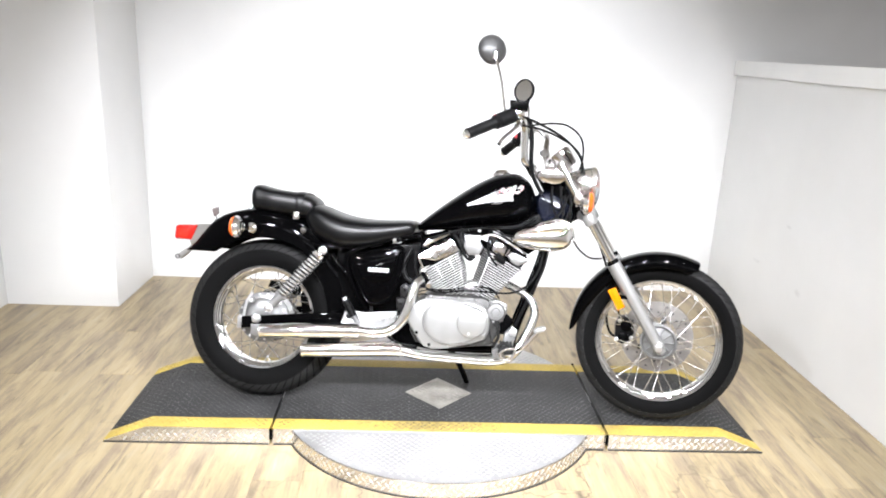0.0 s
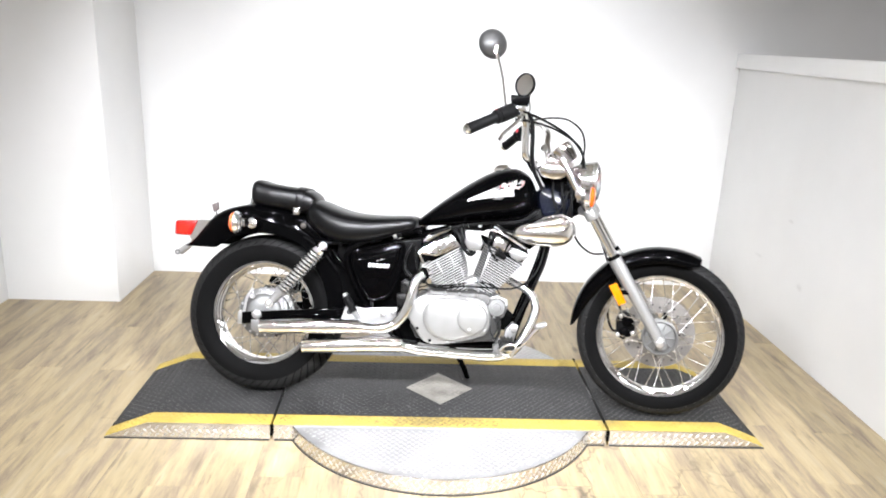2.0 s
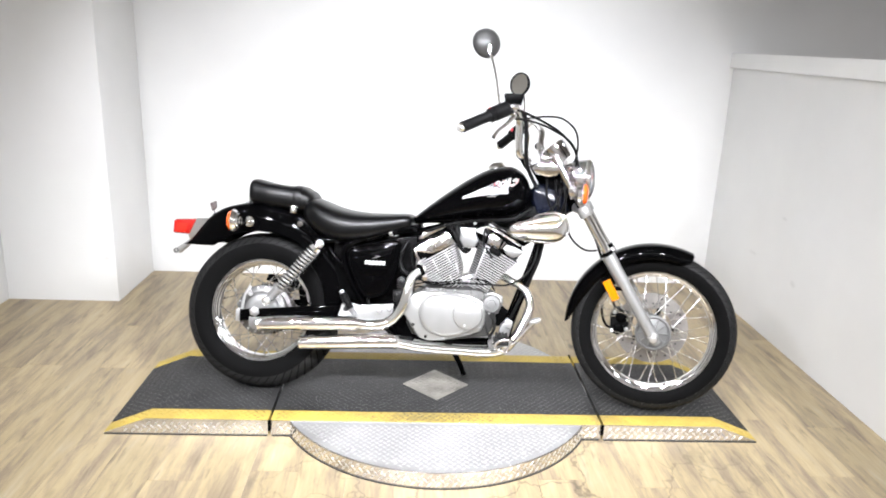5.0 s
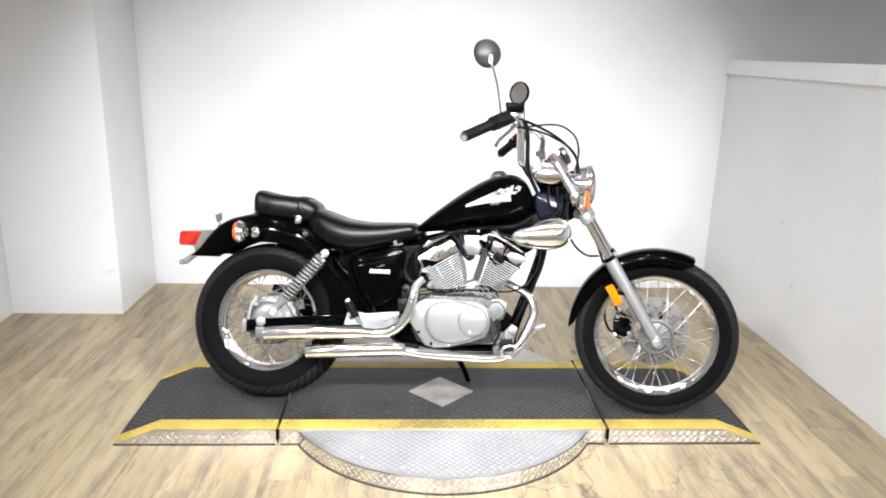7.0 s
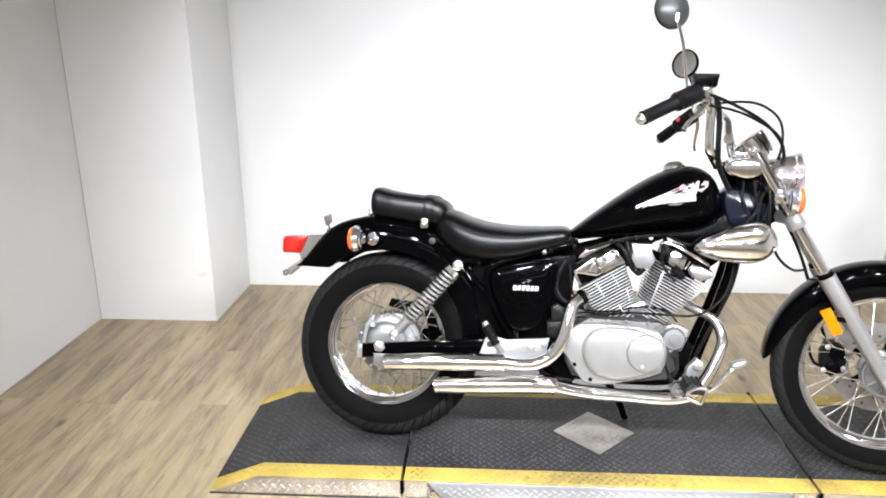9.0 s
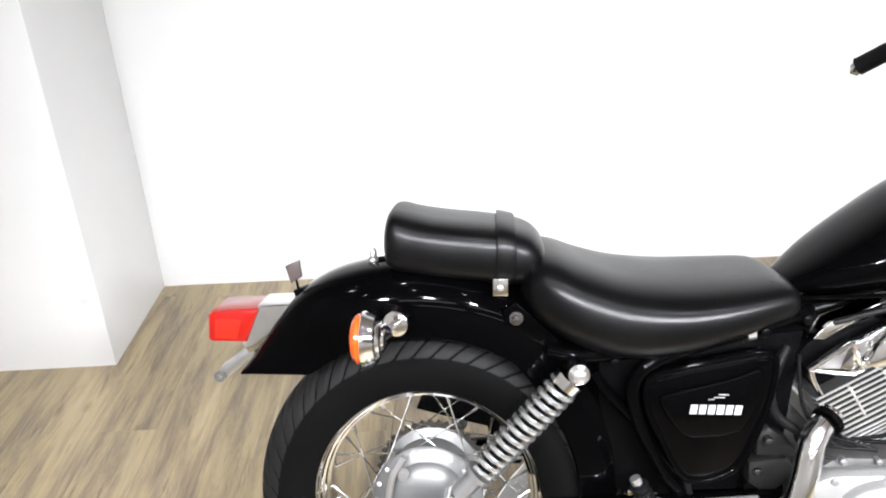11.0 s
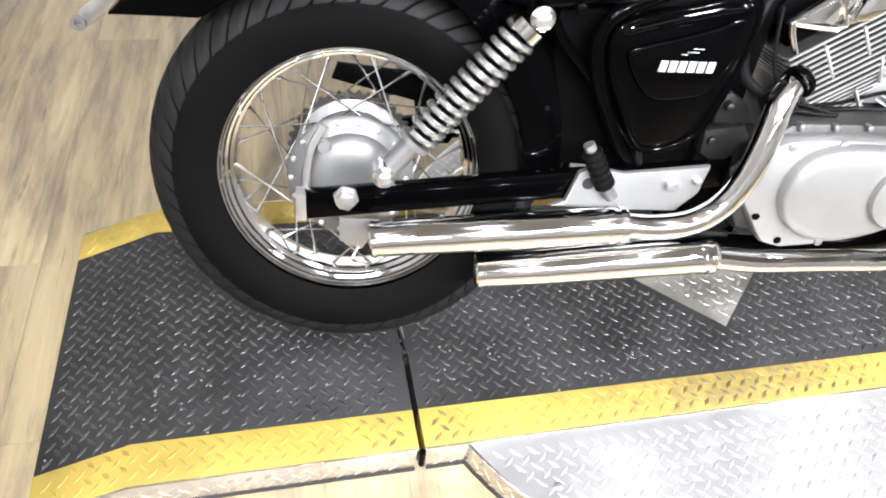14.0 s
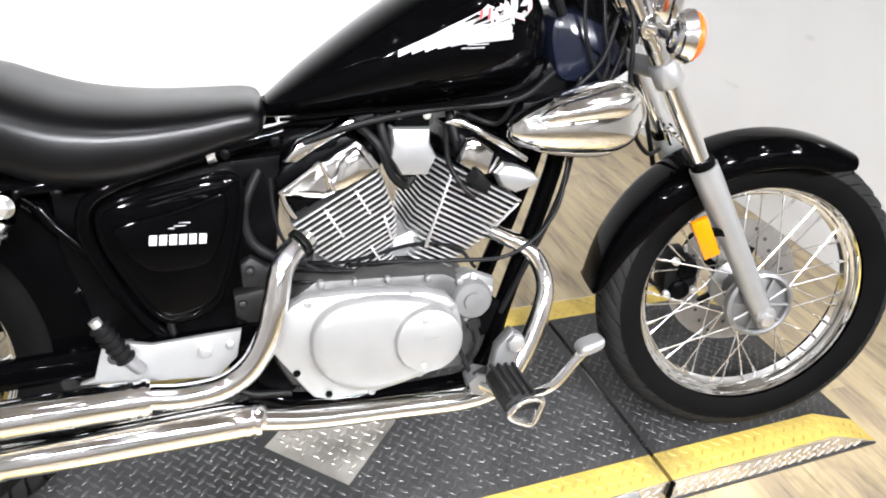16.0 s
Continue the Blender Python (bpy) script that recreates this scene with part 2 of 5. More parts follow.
def plank_material():
    """Greige oak-look vinyl: streaks along the board, knots, and a tone for each board."""
    m = material("oak_look_plank", (0.42, 0.33, 0.22), 0.42)
    nt = m.node_tree
    b = nt.nodes["Principled BSDF"]
    co = nt.nodes.new("ShaderNodeTexCoord")
    info = nt.nodes.new("ShaderNodeObjectInfo")
    off = nt.nodes.new("ShaderNodeVectorMath")
    off.operation = "MULTIPLY"
    comb = nt.nodes.new("ShaderNodeCombineXYZ")
    for k in range(3):
        nt.links.new(info.outputs["Random"], comb.inputs[k])
    off.inputs[1].default_value = (37.0, 91.0, 13.0)
    nt.links.new(comb.outputs[0], off.inputs[0])
    add = nt.nodes.new("ShaderNodeVectorMath")
    nt.links.new(co.outputs["Object"], add.inputs[0])
    nt.links.new(off.outputs[0], add.inputs[1])

    def streaks(sx, sy, scale, detail, rough=0.6):
        st = nt.nodes.new("ShaderNodeMapping")
        st.inputs["Scale"].default_value = (sx, sy, 1)
        nt.links.new(add.outputs[0], st.inputs["Vector"])
        n = nt.nodes.new("ShaderNodeTexNoise")
        n.inputs["Scale"].default_value, n.inputs["Detail"].default_value, n.inputs["Roughness"].default_value = scale, detail, rough
        n.inputs["Distortion"].default_value = 0.35
        nt.links.new(st.outputs[0], n.inputs["Vector"])
        return n

    broad, fine = streaks(16, 2.1, 1.0, 9, 0.7), streaks(90, 4, 1.0, 5)
    ramp = nt.nodes.new("ShaderNodeValToRGB")
    e = ramp.color_ramp.elements
    e[0].position, e[0].color = 0.27, (0.120, 0.088, 0.056, 1)
    e[1].position, e[1].color = 0.72, (0.372, 0.316, 0.222, 1)
    for pos, col in ((0.39, (0.204, 0.160, 0.108, 1)), (0.47, (0.270, 0.213, 0.134, 1)), (0.54, (0.338, 0.266, 0.153, 1)), (0.63, (0.348, 0.282, 0.178, 1))):
        x = e.new(pos)
        x.color = col
    nt.links.new(broad.outputs["Fac"], ramp.inputs["Fac"])
    grain = nt.nodes.new("ShaderNodeMapRange")
    grain.inputs["From Min"].default_value, grain.inputs["From Max"].default_value = 0.3, 0.7
    grain.inputs["To Min"].default_value, grain.inputs["To Max"].default_value = 0.84, 1.07
    nt.links.new(fine.outputs["Fac"], grain.inputs["Value"])
    # thin dark checks in the grain
    checks = nt.nodes.new("ShaderNodeMapRange")
    checks.inputs["From Min"].default_value, checks.inputs["From Max"].default_value = 0.63, 0.70
    checks.inputs["To Min"].default_value, checks.inputs["To Max"].default_value = 1.0, 0.70
    nt.links.new(streaks(46, 5.5, 1.0, 3, 0.5).outputs["Fac"], checks.inputs["Value"])
    tone = nt.nodes.new("ShaderNodeMapRange")
    tone.inputs["To Min"].default_value, tone.inputs["To Max"].default_value = 0.93, 1.09
    nt.links.new(info.outputs["Random"], tone.inputs["Value"])
    knots = nt.nodes.new("ShaderNodeTexVoronoi")
    st = nt.nodes.new("ShaderNodeMapping")
    st.inputs["Scale"].default_value = (6.2, 2.6, 1)
    nt.links.new(add.outputs[0], st.inputs["Vector"])
    nt.links.new(st.outputs[0], knots.inputs["Vector"])
    knots.inputs["Scale"].default_value = 1.0
    knot = nt.nodes.new("ShaderNodeMapRange")
    knot.inputs["From Min"].default_value, knot.inputs["From Max"].default_value = 0.03, 0.125
    knot.inputs["To Min"].default_value, knot.inputs["To Max"].default_value = 0.30, 1.0
    nt.links.new(knots.outputs["Distance"], knot.inputs["Value"])
    # hairline scuffs in the print round the turntable
    geo = nt.nodes.new("ShaderNodeNewGeometry")
    wob = nt.nodes.new("ShaderNodeTexNoise")
    wob.inputs["Scale"].default_value, wob.inputs["Detail"].default_value = 3.0, 5
    nt.links.new(geo.outputs["Position"], wob.inputs["Vector"])
    warp = nt.nodes.new("ShaderNodeVectorMath")
    warp.operation = "MULTIPLY_ADD"
    warp.inputs[1].default_value = (0.55, 0.55, 0)
    nt.links.new(wob.outputs["Color"], warp.inputs[0])
    nt.links.new(geo.outputs["Position"], warp.inputs[2])
    crack = nt.nodes.new("ShaderNodeTexVoronoi")
    crack.feature = "DISTANCE_TO_EDGE"
    crack.inputs["Scale"].default_value = 3.6
    nt.links.new(warp.outputs[0], crack.inputs["Vector"])
    line = nt.nodes.new("ShaderNodeMapRange")
    line.inputs["From Min"].default_value, line.inputs["From Max"].default_value = 0.004, 0.018
    line.inputs["To Min"].default_value, line.inputs["To Max"].default_value = 1.0, 0.0
    nt.links.new(crack.outputs["Distance"], line.inputs["Value"])
    far = nt.nodes.new("ShaderNodeVectorMath")
    far.operation = "DISTANCE"
    far.inputs[1].default_value = (0.25, -0.62, 0)
    nt.links.new(geo.outputs["Position"], far.inputs[0])
    spot = nt.nodes.new("ShaderNodeMapRange")
    spot.inputs["From Min"].default_value, spot.inputs["From Max"].default_value = 0.35, 1.05
    spot.inputs["To Min"].default_value, spot.inputs["To Max"].default_value = 0.46, 0.0
    nt.links.new(far.outputs["Value"], spot.inputs["Value"])
    patchy = nt.nodes.new("ShaderNodeMath")
    patchy.operation = "MULTIPLY"
    nt.links.new(line.outputs[0], patchy.inputs[0])
    nt.links.new(spot.outputs[0], patchy.inputs[1])
    keep = nt.nodes.new("ShaderNodeMath")
    keep.operation = "SUBTRACT"
    keep.inputs[0].default_value = 1.0
    nt.links.new(patchy.outputs[0], keep.inputs[1])
    last = ramp.outputs["Color"]
    for src in (grain.outputs[0], checks.outputs[0], tone.outputs[0], knot.outputs[0], keep.outputs[0]):
        mix = nt.nodes.new("ShaderNodeMix")
        mix.data_type, mix.blend_type = "RGBA", "MULTIPLY"
        mix.inputs[0].default_value = 1
        nt.links.new(last, mix.inputs[6])
        nt.links.new(src, mix.inputs[7])
        last = mix.outputs[2]
    nt.links.new(last, b.inputs["Base Color"])
    bump = nt.nodes.new("ShaderNodeBump")
    bump.inputs["Strength"].default_value, bump.inputs["Distance"].default_value = 0.25, 0.001
    nt.links.new(fine.outputs["Fac"], bump.inputs["Height"])
    nt.links.new(bump.outputs["Normal"], b.inputs["Normal"])
    return m


PLANK = plank_material()


# ---- mesh helpers ----
def part(name, bm, mat, parent=None, label="", smooth=True, angle=38):
    me = bpy.data.meshes.new(name)
    bmesh.ops.recalc_face_normals(bm, faces=bm.faces)
    bm.to_mesh(me)
    bm.free()
    me.materials.append(mat)
    if smooth:
        me.shade_smooth()
        me.set_sharp_from_angle(angle=radians(angle))
    ob = new(name, me)
    ob.parent = parent
    if label:
        ob["label"] = label
    return ob


def smooth_line(pts, per=6, closed=False):
    """Catmull-Rom through the points."""
    pts = [np.array(p, float) for p in pts]
    n, out = len(pts), []
    for i in range(n if closed else n - 1):
        a, b = pts[i], pts[(i + 1) % n]
        p = pts[i - 1] if (closed or i) else 2 * a - b
        q = pts[(i + 2) % n] if (closed or i + 2 < n) else 2 * b - a
        for k in range(per):
            s = k / per
            out.append(0.5 * (2 * a + (b - p) * s + (2 * p - 5 * a + 4 * b - q) * s * s + (3 * a - p - 3 * b + q) * s ** 3))
    if not closed:
        out.append(pts[-1])
    return out


def rings(bm, loops, caps=True, wrap=False):
    """Skins a row of closed loops with quads."""
    vs = [[bm.verts.new(tuple(p)) for p in loop] for loop in loops]
    m = len(vs[0])
    for a, b in zip(vs, vs[1:] + (vs[:1] if wrap else [])):
        for j in range(m):
            bm.faces.new((a[j], a[(j + 1) % m], b[(j + 1) % m], b[j]))
    if caps and not wrap:
        bm.faces.new(vs[0][::-1])
        bm.faces.new(vs[-1])
    return bm


def tube(pts, radius, sides=12, per=6, smooth=True, closed=False, bm=None):
    """A round bar along points; radius is a number or one for each point."""
    bm = bm or bmesh.new()
    radii = radius if isinstance(radius, (list, tuple)) else [radius] * len(pts)
    full = [(*p, r) for p, r in zip(pts, radii)]
    line = smooth_line(full, per, closed) if smooth and len(pts) > 2 else [np.array(p, float) for p in full]
    loops, up, n = [], None, len(line)
    for i, p in enumerate(line):
        a, b = line[i - 1] if (i or closed) else p, line[(i + 1) % n] if (i + 1 < n or closed) else p
        d = Vector((b - a)[:3]).normalized()
        if up is None:
            up = d.orthogonal().normalized()
        up = (up - d * up.dot(d)).normalized()
        side = d.cross(up)
        loops.append([Vector(p[:3]) + (up * math.cos(t) + side * math.sin(t)) * p[3] for t in (2 * math.pi * k / sides for k in range(sides))])
    return rings(bm, loops, wrap=closed)


def lathe(profile, centre=(0, 0, 0), axis=(0, 1, 0), seg=48, closed=False, bm=None):
    """Turns a profile of (along the axis, radius) round the axis."""
    bm = bm or bmesh.new()
    z = Vector(axis).normalized()
    x = z.orthogonal().normalized()
    y, c = z.cross(x), Vector(centre)
    loops = []
    for a, r in profile:
        loops.append([c + z * a + (x * math.cos(t) + y * math.sin(t)) * max(r, 1e-4) for t in (2 * math.pi * k / seg for k in range(seg))])
    return rings(bm, loops, caps=not closed, wrap=closed)


def slab(outline, v0, v1, bevel=0.004, per=0, bm=None):
    """An outline of (u, w) given thickness from v0 to v1, with rounded rims."""
    bm = bm or bmesh.new()
    pts = [tuple(p) for p in (smooth_line(outline, per, True) if per else outline)]
    area = sum(a[0] * b[1] - b[0] * a[1] for a, b in zip(pts, pts[1:] + pts[:1]))
    if area < 0:
        pts = pts[::-1]
    n = len(pts)

    def inset(d):
        out = []
        for i in range(n):
            p, q, r = (np.array(pts[(i + k) % n], float) for k in (-1, 0, 1))
            e, f = q - p, r - q
            na = np.array((-e[1], e[0])) / (np.linalg.norm(e) + 1e-9)
            nb = np.array((-f[1], f[0])) / (np.linalg.norm(f) + 1e-9)
            m = na + nb
            m = m / max(0.6, np.dot(m, m) / 2) / 1.0
            out.append(q + m * d * 0.5 * 1.0)
        return out

    s = 1 if v1 > v0 else -1
    b = bevel
    steps = [(v0, b), (v0 + s * b * 0.3, b * 0.3), (v0 + s * b, 0), (v1 - s * b, 0), (v1 - s * b * 0.3, b * 0.3), (v1, b)] if b else [(v0, 0), (v1, 0)]
    return rings(bm, [[(p[0], v, p[1]) for p in inset(2 * d)] for v, d in steps])


def hull(stations, seg=28, per=5, bm=None):
    """A body lofted along u: stations of (u, bottom, top, half width, squareness)."""
    bm = bm or bmesh.new()
    loops = []
    for u, lo, hi, half, e in smooth_line(stations, per):
        mid, h, loop = (lo + hi) / 2, (hi - lo) / 2, []
        for k in range(seg):
            t = 2 * math.pi * k / seg
            c, s = math.cos(t), math.sin(t)
            loop.append((u, half * math.copysign(abs(c) ** (2 / e), c), mid + h * math.copysign(abs(s) ** (2 / e), s)))
        loops.append(loop)
    return rings(bm, loops)


def box(lo, hi, bevel=0.003, bm=None):
    (x0, y0, z0), (x1, y1, z1) = lo, hi
    return slab([(x0, z0), (x1, z0), (x1, z1), (x0, z1)], y0, y1, min(bevel, (x1 - x0) / 3, (y1 - y0) / 3, (z1 - z0) / 3), bm=bm)


def moved(bm, m):
    bmesh.ops.transform(bm, matrix=m, verts=bm.verts)
    return bm


# ---- the room ----
def structure(name, lo, hi, mat, label, category, bevel=0.002):
    ob = part(name, box(lo, hi, bevel), mat, None, "", angle=30)
    return tagged(ob, label, category, kind="structure")


BACK_Y, LEFT_X, RIGHT_X = 1.556, -2.23, 1.712
floor = structure("floor", (-2.5, -6.2, -0.12), (4.7, 1.75, -0.012), PLANK, "oak-look vinyl plank floor in greige tones", "floor")
structure("wall_north", (-2.5, BACK_Y, -0.012), (4.7, BACK_Y + 0.14, CEIL), WALL, "plain white painted wall behind the motorcycle", "wall")
structure("wall_west", (LEFT_X - 0.14, -6.2, -0.012), (LEFT_X, BACK_Y - 0.002, CEIL), WALL, "plain white painted side wall", "wall")
structure("pillar", (LEFT_X + 0.002, 1.03, -0.012), (-1.655, BACK_Y - 0.002, CEIL), WALL, "white boxed-in pillar filling the wall corner", "pillar")
structure("half_wall", (RIGHT_X, -6.2, -0.012), (RIGHT_X + 0.12, BACK_Y - 0.002, 1.31), WALL, "white painted half-height partition wall", "wall")
structure("half_wall_cap", (RIGHT_X - 0.022, -6.2, 1.312), (RIGHT_X + 0.142, BACK_Y - 0.003, 1.392), CAPPAINT, "white painted cap board on the half wall", "trim", 0.004)
structure("wall_east", (4.56, -6.2, -0.012), (4.7, BACK_Y - 0.002, CEIL), DARKHALL, "pale beige painted far side wall", "wall")
structure("wall_south", (-2.5, -6.34, -0.012), (4.7, -6.2, CEIL), DARKHALL, "pale beige painted wall across the room", "wall")
structure("ceiling", (-2.5, -6.34, CEIL), (4.7, BACK_Y + 0.14, CEIL + 0.12), CEILING, "plain dull beige-grey ceiling", "ceiling")


# ---- turntable and ramps ----
DECK_Z, HALF, STRIPE, SEAM, KNEE, TIP = DECK_TOP, 0.30, 0.228, 0.608, 1.045, 1.20


def lug_mesh(name, spots, mat, parent, label, place):
    """Many low raised lugs; spots of (a, b, turn), place maps (a, b, height) to a point."""
    verts, faces = [], []
    for a, b, turn in spots:
        c, s, k = math.cos(turn), math.sin(turn), len(verts)
        for x, y, h in ((-0.0118, 0, 0), (0, -0.0040, 0), (0.0118, 0, 0), (0, 0.0040, 0), (-0.0062, 0, 0.0017), (0.0062, 0, 0.0017)):
            verts.append(place(a + x * c - y * s, b + x * s + y * c, h))
        faces += [(k, k + 1, k + 4), (k + 1, k + 5, k + 4), (k + 1, k + 2, k + 5), (k + 2, k + 3, k + 5), (k + 3, k + 4, k + 5), (k + 3, k, k + 4)]
    me = bpy.data.meshes.new(name)
    me.from_pydata(verts, [], faces)
    me.materials.append(mat)
    ob = new(name, me)
    ob.parent = parent
    return tagged(ob, label, kind="stuff")


def lug_spots(x0, x1, y0, y1, keep=lambda x, y: True, pitch=0.0195):
    out, step, r = [], pitch * math.sqrt(0.5), 0.010
    for i in range(-150, 300):
        for j in range(-150, 300):
            x, y = x0 + (i - j) * step, y0 + (i + j) * step
            if x0 + r < x < x1 - r and y0 + r * 0.6 < y < y1 - r * 0.6 and keep(x, y):
                out.append((x, y, radians(45 if (i + j) % 2 else -45) + random.uniform(-0.03, 0.03)))
    return out


def prism(profile, y0, y1, bevel=0.0012):
    return slab(profile, y0, y1, bevel)


def deck_section(name, x0, x1, ramp, label):
    """A stretch of the deck: dark middle, two yellow stripes, bright side plates. ramp: -1 or 1 slopes to the floor at that end, 0 is flat."""
    root = new(name)
    tagged(root, label, "ramp" if ramp else "platform", group="ramps" if ramp else "")
    if ramp:
        outline = [(x0, 0.0), (x1, 0.0), (x1, DECK_Z), (-KNEE, DECK_Z), (x0, 0.004)] if ramp < 0 else [(x0, 0.0), (x1, 0.0), (x1, 0.004), (KNEE, DECK_Z), (x0, DECK_Z)]
    else:
        outline = [(x0, 0.0), (x1, 0.0), (x1, DECK_Z), (x0, DECK_Z)]
    part("deck", prism(outline, -STRIPE, STRIPE), DECK, root, "dark grey grit-painted tread plate")

    def top(x):
        return DECK_Z if abs(x) <= KNEE or not ramp else 0.004 + (DECK_Z - 0.004) * (TIP - abs(x)) / (TIP - KNEE)

    for s in (-1, 1):
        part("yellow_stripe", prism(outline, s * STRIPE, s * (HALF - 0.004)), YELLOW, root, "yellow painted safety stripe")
        part("side_plate", prism([(x, z - 0.002 if z > 0.01 else z) for x, z in outline], s * (HALF - 0.004), s * HALF), SIDE, root, "bright aluminium tread plate")
        # dark strip shaped as the contact shadow where the side meets the floor
        part("contact_shadow", box((x0 + 0.004, min(s * HALF, s * (HALF + 0.0025)), 0.0), (x1 - 0.004, max(s * HALF, s * (HALF + 0.0025)), 0.0055), 0.0008), GAP, root, "dark strip drawn as contact shadow along the floor")
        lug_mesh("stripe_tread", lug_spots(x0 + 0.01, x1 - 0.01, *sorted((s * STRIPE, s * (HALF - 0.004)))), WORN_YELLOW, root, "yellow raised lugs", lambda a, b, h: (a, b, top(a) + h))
        lug_mesh("side_tread", [p for p in lug_spots(x0 + 0.01, x1 - 0.01, 0.004, 0.062) if p[1] < top(p[0]) - 0.012], DULL, root, "bright raised lugs", lambda a, b, h, s=s: (a, s * (HALF + h), b))
    lug_mesh("deck_tread", lug_spots(x0 + 0.006, x1 - 0.006, -STRIPE, STRIPE, lambda x, y: ramp or abs(x) + abs(y) > 0.15), LUGS, root, "worn raised lugs with lamp sheen in their colour", lambda a, b, h: (a, b, top(a) + h))
    return root


deck_section("ramp", -TIP, -SEAM - 0.005, -1, "dark grey steel ramp with yellow edges")
deck_section("ramp", SEAM + 0.005, TIP, 1, "dark grey steel ramp with yellow edges")
middle = deck_section("turntable_deck", -SEAM + 0.005, SEAM - 0.005, 0, "dark grey turntable deck with yellow edges")
diamond = part("diamond_plate", prism([(-0.133, 0), (0, -0.133), (0.133, 0), (0, 0.133)], DECK_Z, DECK_Z + 0.002, 0.0006), STAINED, middle, "bright aluminium diamond plate")
diamond.matrix_local = Matrix(((1, 0, 0, 0), (0, 0, 1, 0), (0, 1, 0, 0), (0, 0, 0, 1)))
lug_mesh("diamond_tread", lug_spots(-0.13, 0.13, -0.13, 0.13, lambda x, y: abs(x) + abs(y) < 0.112), STAINED, middle, "bright raised lugs", lambda a, b, h: (a, b, DECK_Z + 0.002 + h))
for sx, sy in ((-1, -1), (1, -1), (-1, 1), (1, 1)):
    part("hinge_pin", lathe([(-0.02, 0.0055), (0.02, 0.0055)], (sx * SEAM, sy * (HALF + 0.004), 0.045), (0, 0, 1), 10), SATIN, middle, "dark steel pin")

disc = new("turntable_disc")
tagged(disc, "round aluminium tread plate turntable under the deck", "turntable")
RADIUS, DISC_Z = 0.613, 0.060
part("plate", lathe([(DISC_Z - 0.004, 0.02), (DISC_Z - 0.004, RADIUS - 0.004), (DISC_Z, RADIUS - 0.004), (DISC_Z, 0.02)], (0, 0, 0), (0, 0, 1), 160), TREAD, disc, angle=30)
part("rim", lathe([(0.0, RADIUS - 0.012), (0.0, RADIUS - 0.004), (0.003, RADIUS), (DISC_Z - 0.002, RADIUS), (DISC_Z - 0.0003, RADIUS - 0.003), (DISC_Z - 0.0003, RADIUS - 0.012)], (0, 0, 0), (0, 0, 1), 160, closed=True), SIDE, disc, "bright aluminium rim", angle=30)
# the disc's contact shadow, modelled as a dark ring at floor level
part("contact_shadow", lathe([(0.0, RADIUS - 0.002), (0.0, RADIUS + 0.0025), (0.0055, RADIUS + 0.0025), (0.0055, RADIUS - 0.002)], (0, 0, 0), (0, 0, 1), 160, closed=True), GAP, disc, "dark strip drawn as contact shadow along the floor")
lug_mesh("plate_tread", lug_spots(-0.6, 0.6, -0.6, 0.6, lambda x, y: x * x + y * y < 0.592 ** 2 and abs(y) > 0.315), PLATE_LUG, disc, "bright raised lugs", lambda a, b, h: (a, b, DISC_Z + h))
lug_mesh("rim_tread", lug_spots(0, 2 * math.pi * RADIUS, 0.004, DISC_Z), DULL, disc, "bright raised lugs", lambda a, b, h: ((RADIUS + h) * math.cos(a / RADIUS), (RADIUS + h) * math.sin(a / RADIUS), b))
for k in range(9):
    ang = radians(-152 + k * 15.5)
    part("bolt", lathe([(0, 0.007), (0.002, 0.007), (0.003, 0.005)], (0.565 * math.cos(ang), 0.565 * math.sin(ang), DISC_Z), (0, 0, 1), 10), STEEL, disc)


# ---- the motorcycle: u forward, v to its left, w up, on its side stand ----
bike = new("motorcycle")
bike.matrix_world = pose(-0.690, 0.0, DECK_Z) @ pose(0, 0, 0, 0, 0, -6.5) @ pose(0, 0, 0, -12.5)
tagged(bike, "black cruiser motorcycle with chrome engine and exhausts on its stand", "motorcycle")

RAKE, TURN = radians(32), radians(-11)
HEAD = Vector((1.085, 0, 0.87))
STEER = Matrix.Translation(HEAD) @ Matrix.Rotation(TURN, 4, Vector((-math.sin(RAKE), 0, math.cos(RAKE)))) @ Matrix.Translation(-HEAD)


def fork_at(w, v=0.0, ahead=0.0):
    """A point on the line of the fork legs, w above the ground."""
    return (1.506 - (w - 0.31) * math.tan(RAKE) + ahead, v, w)


def front(name, bm, mat, parent=None, label="", angle=38):
    """A part that turns with the handlebar."""
    return part(name, moved(bm, STEER), mat, parent or bike, label, angle=angle)


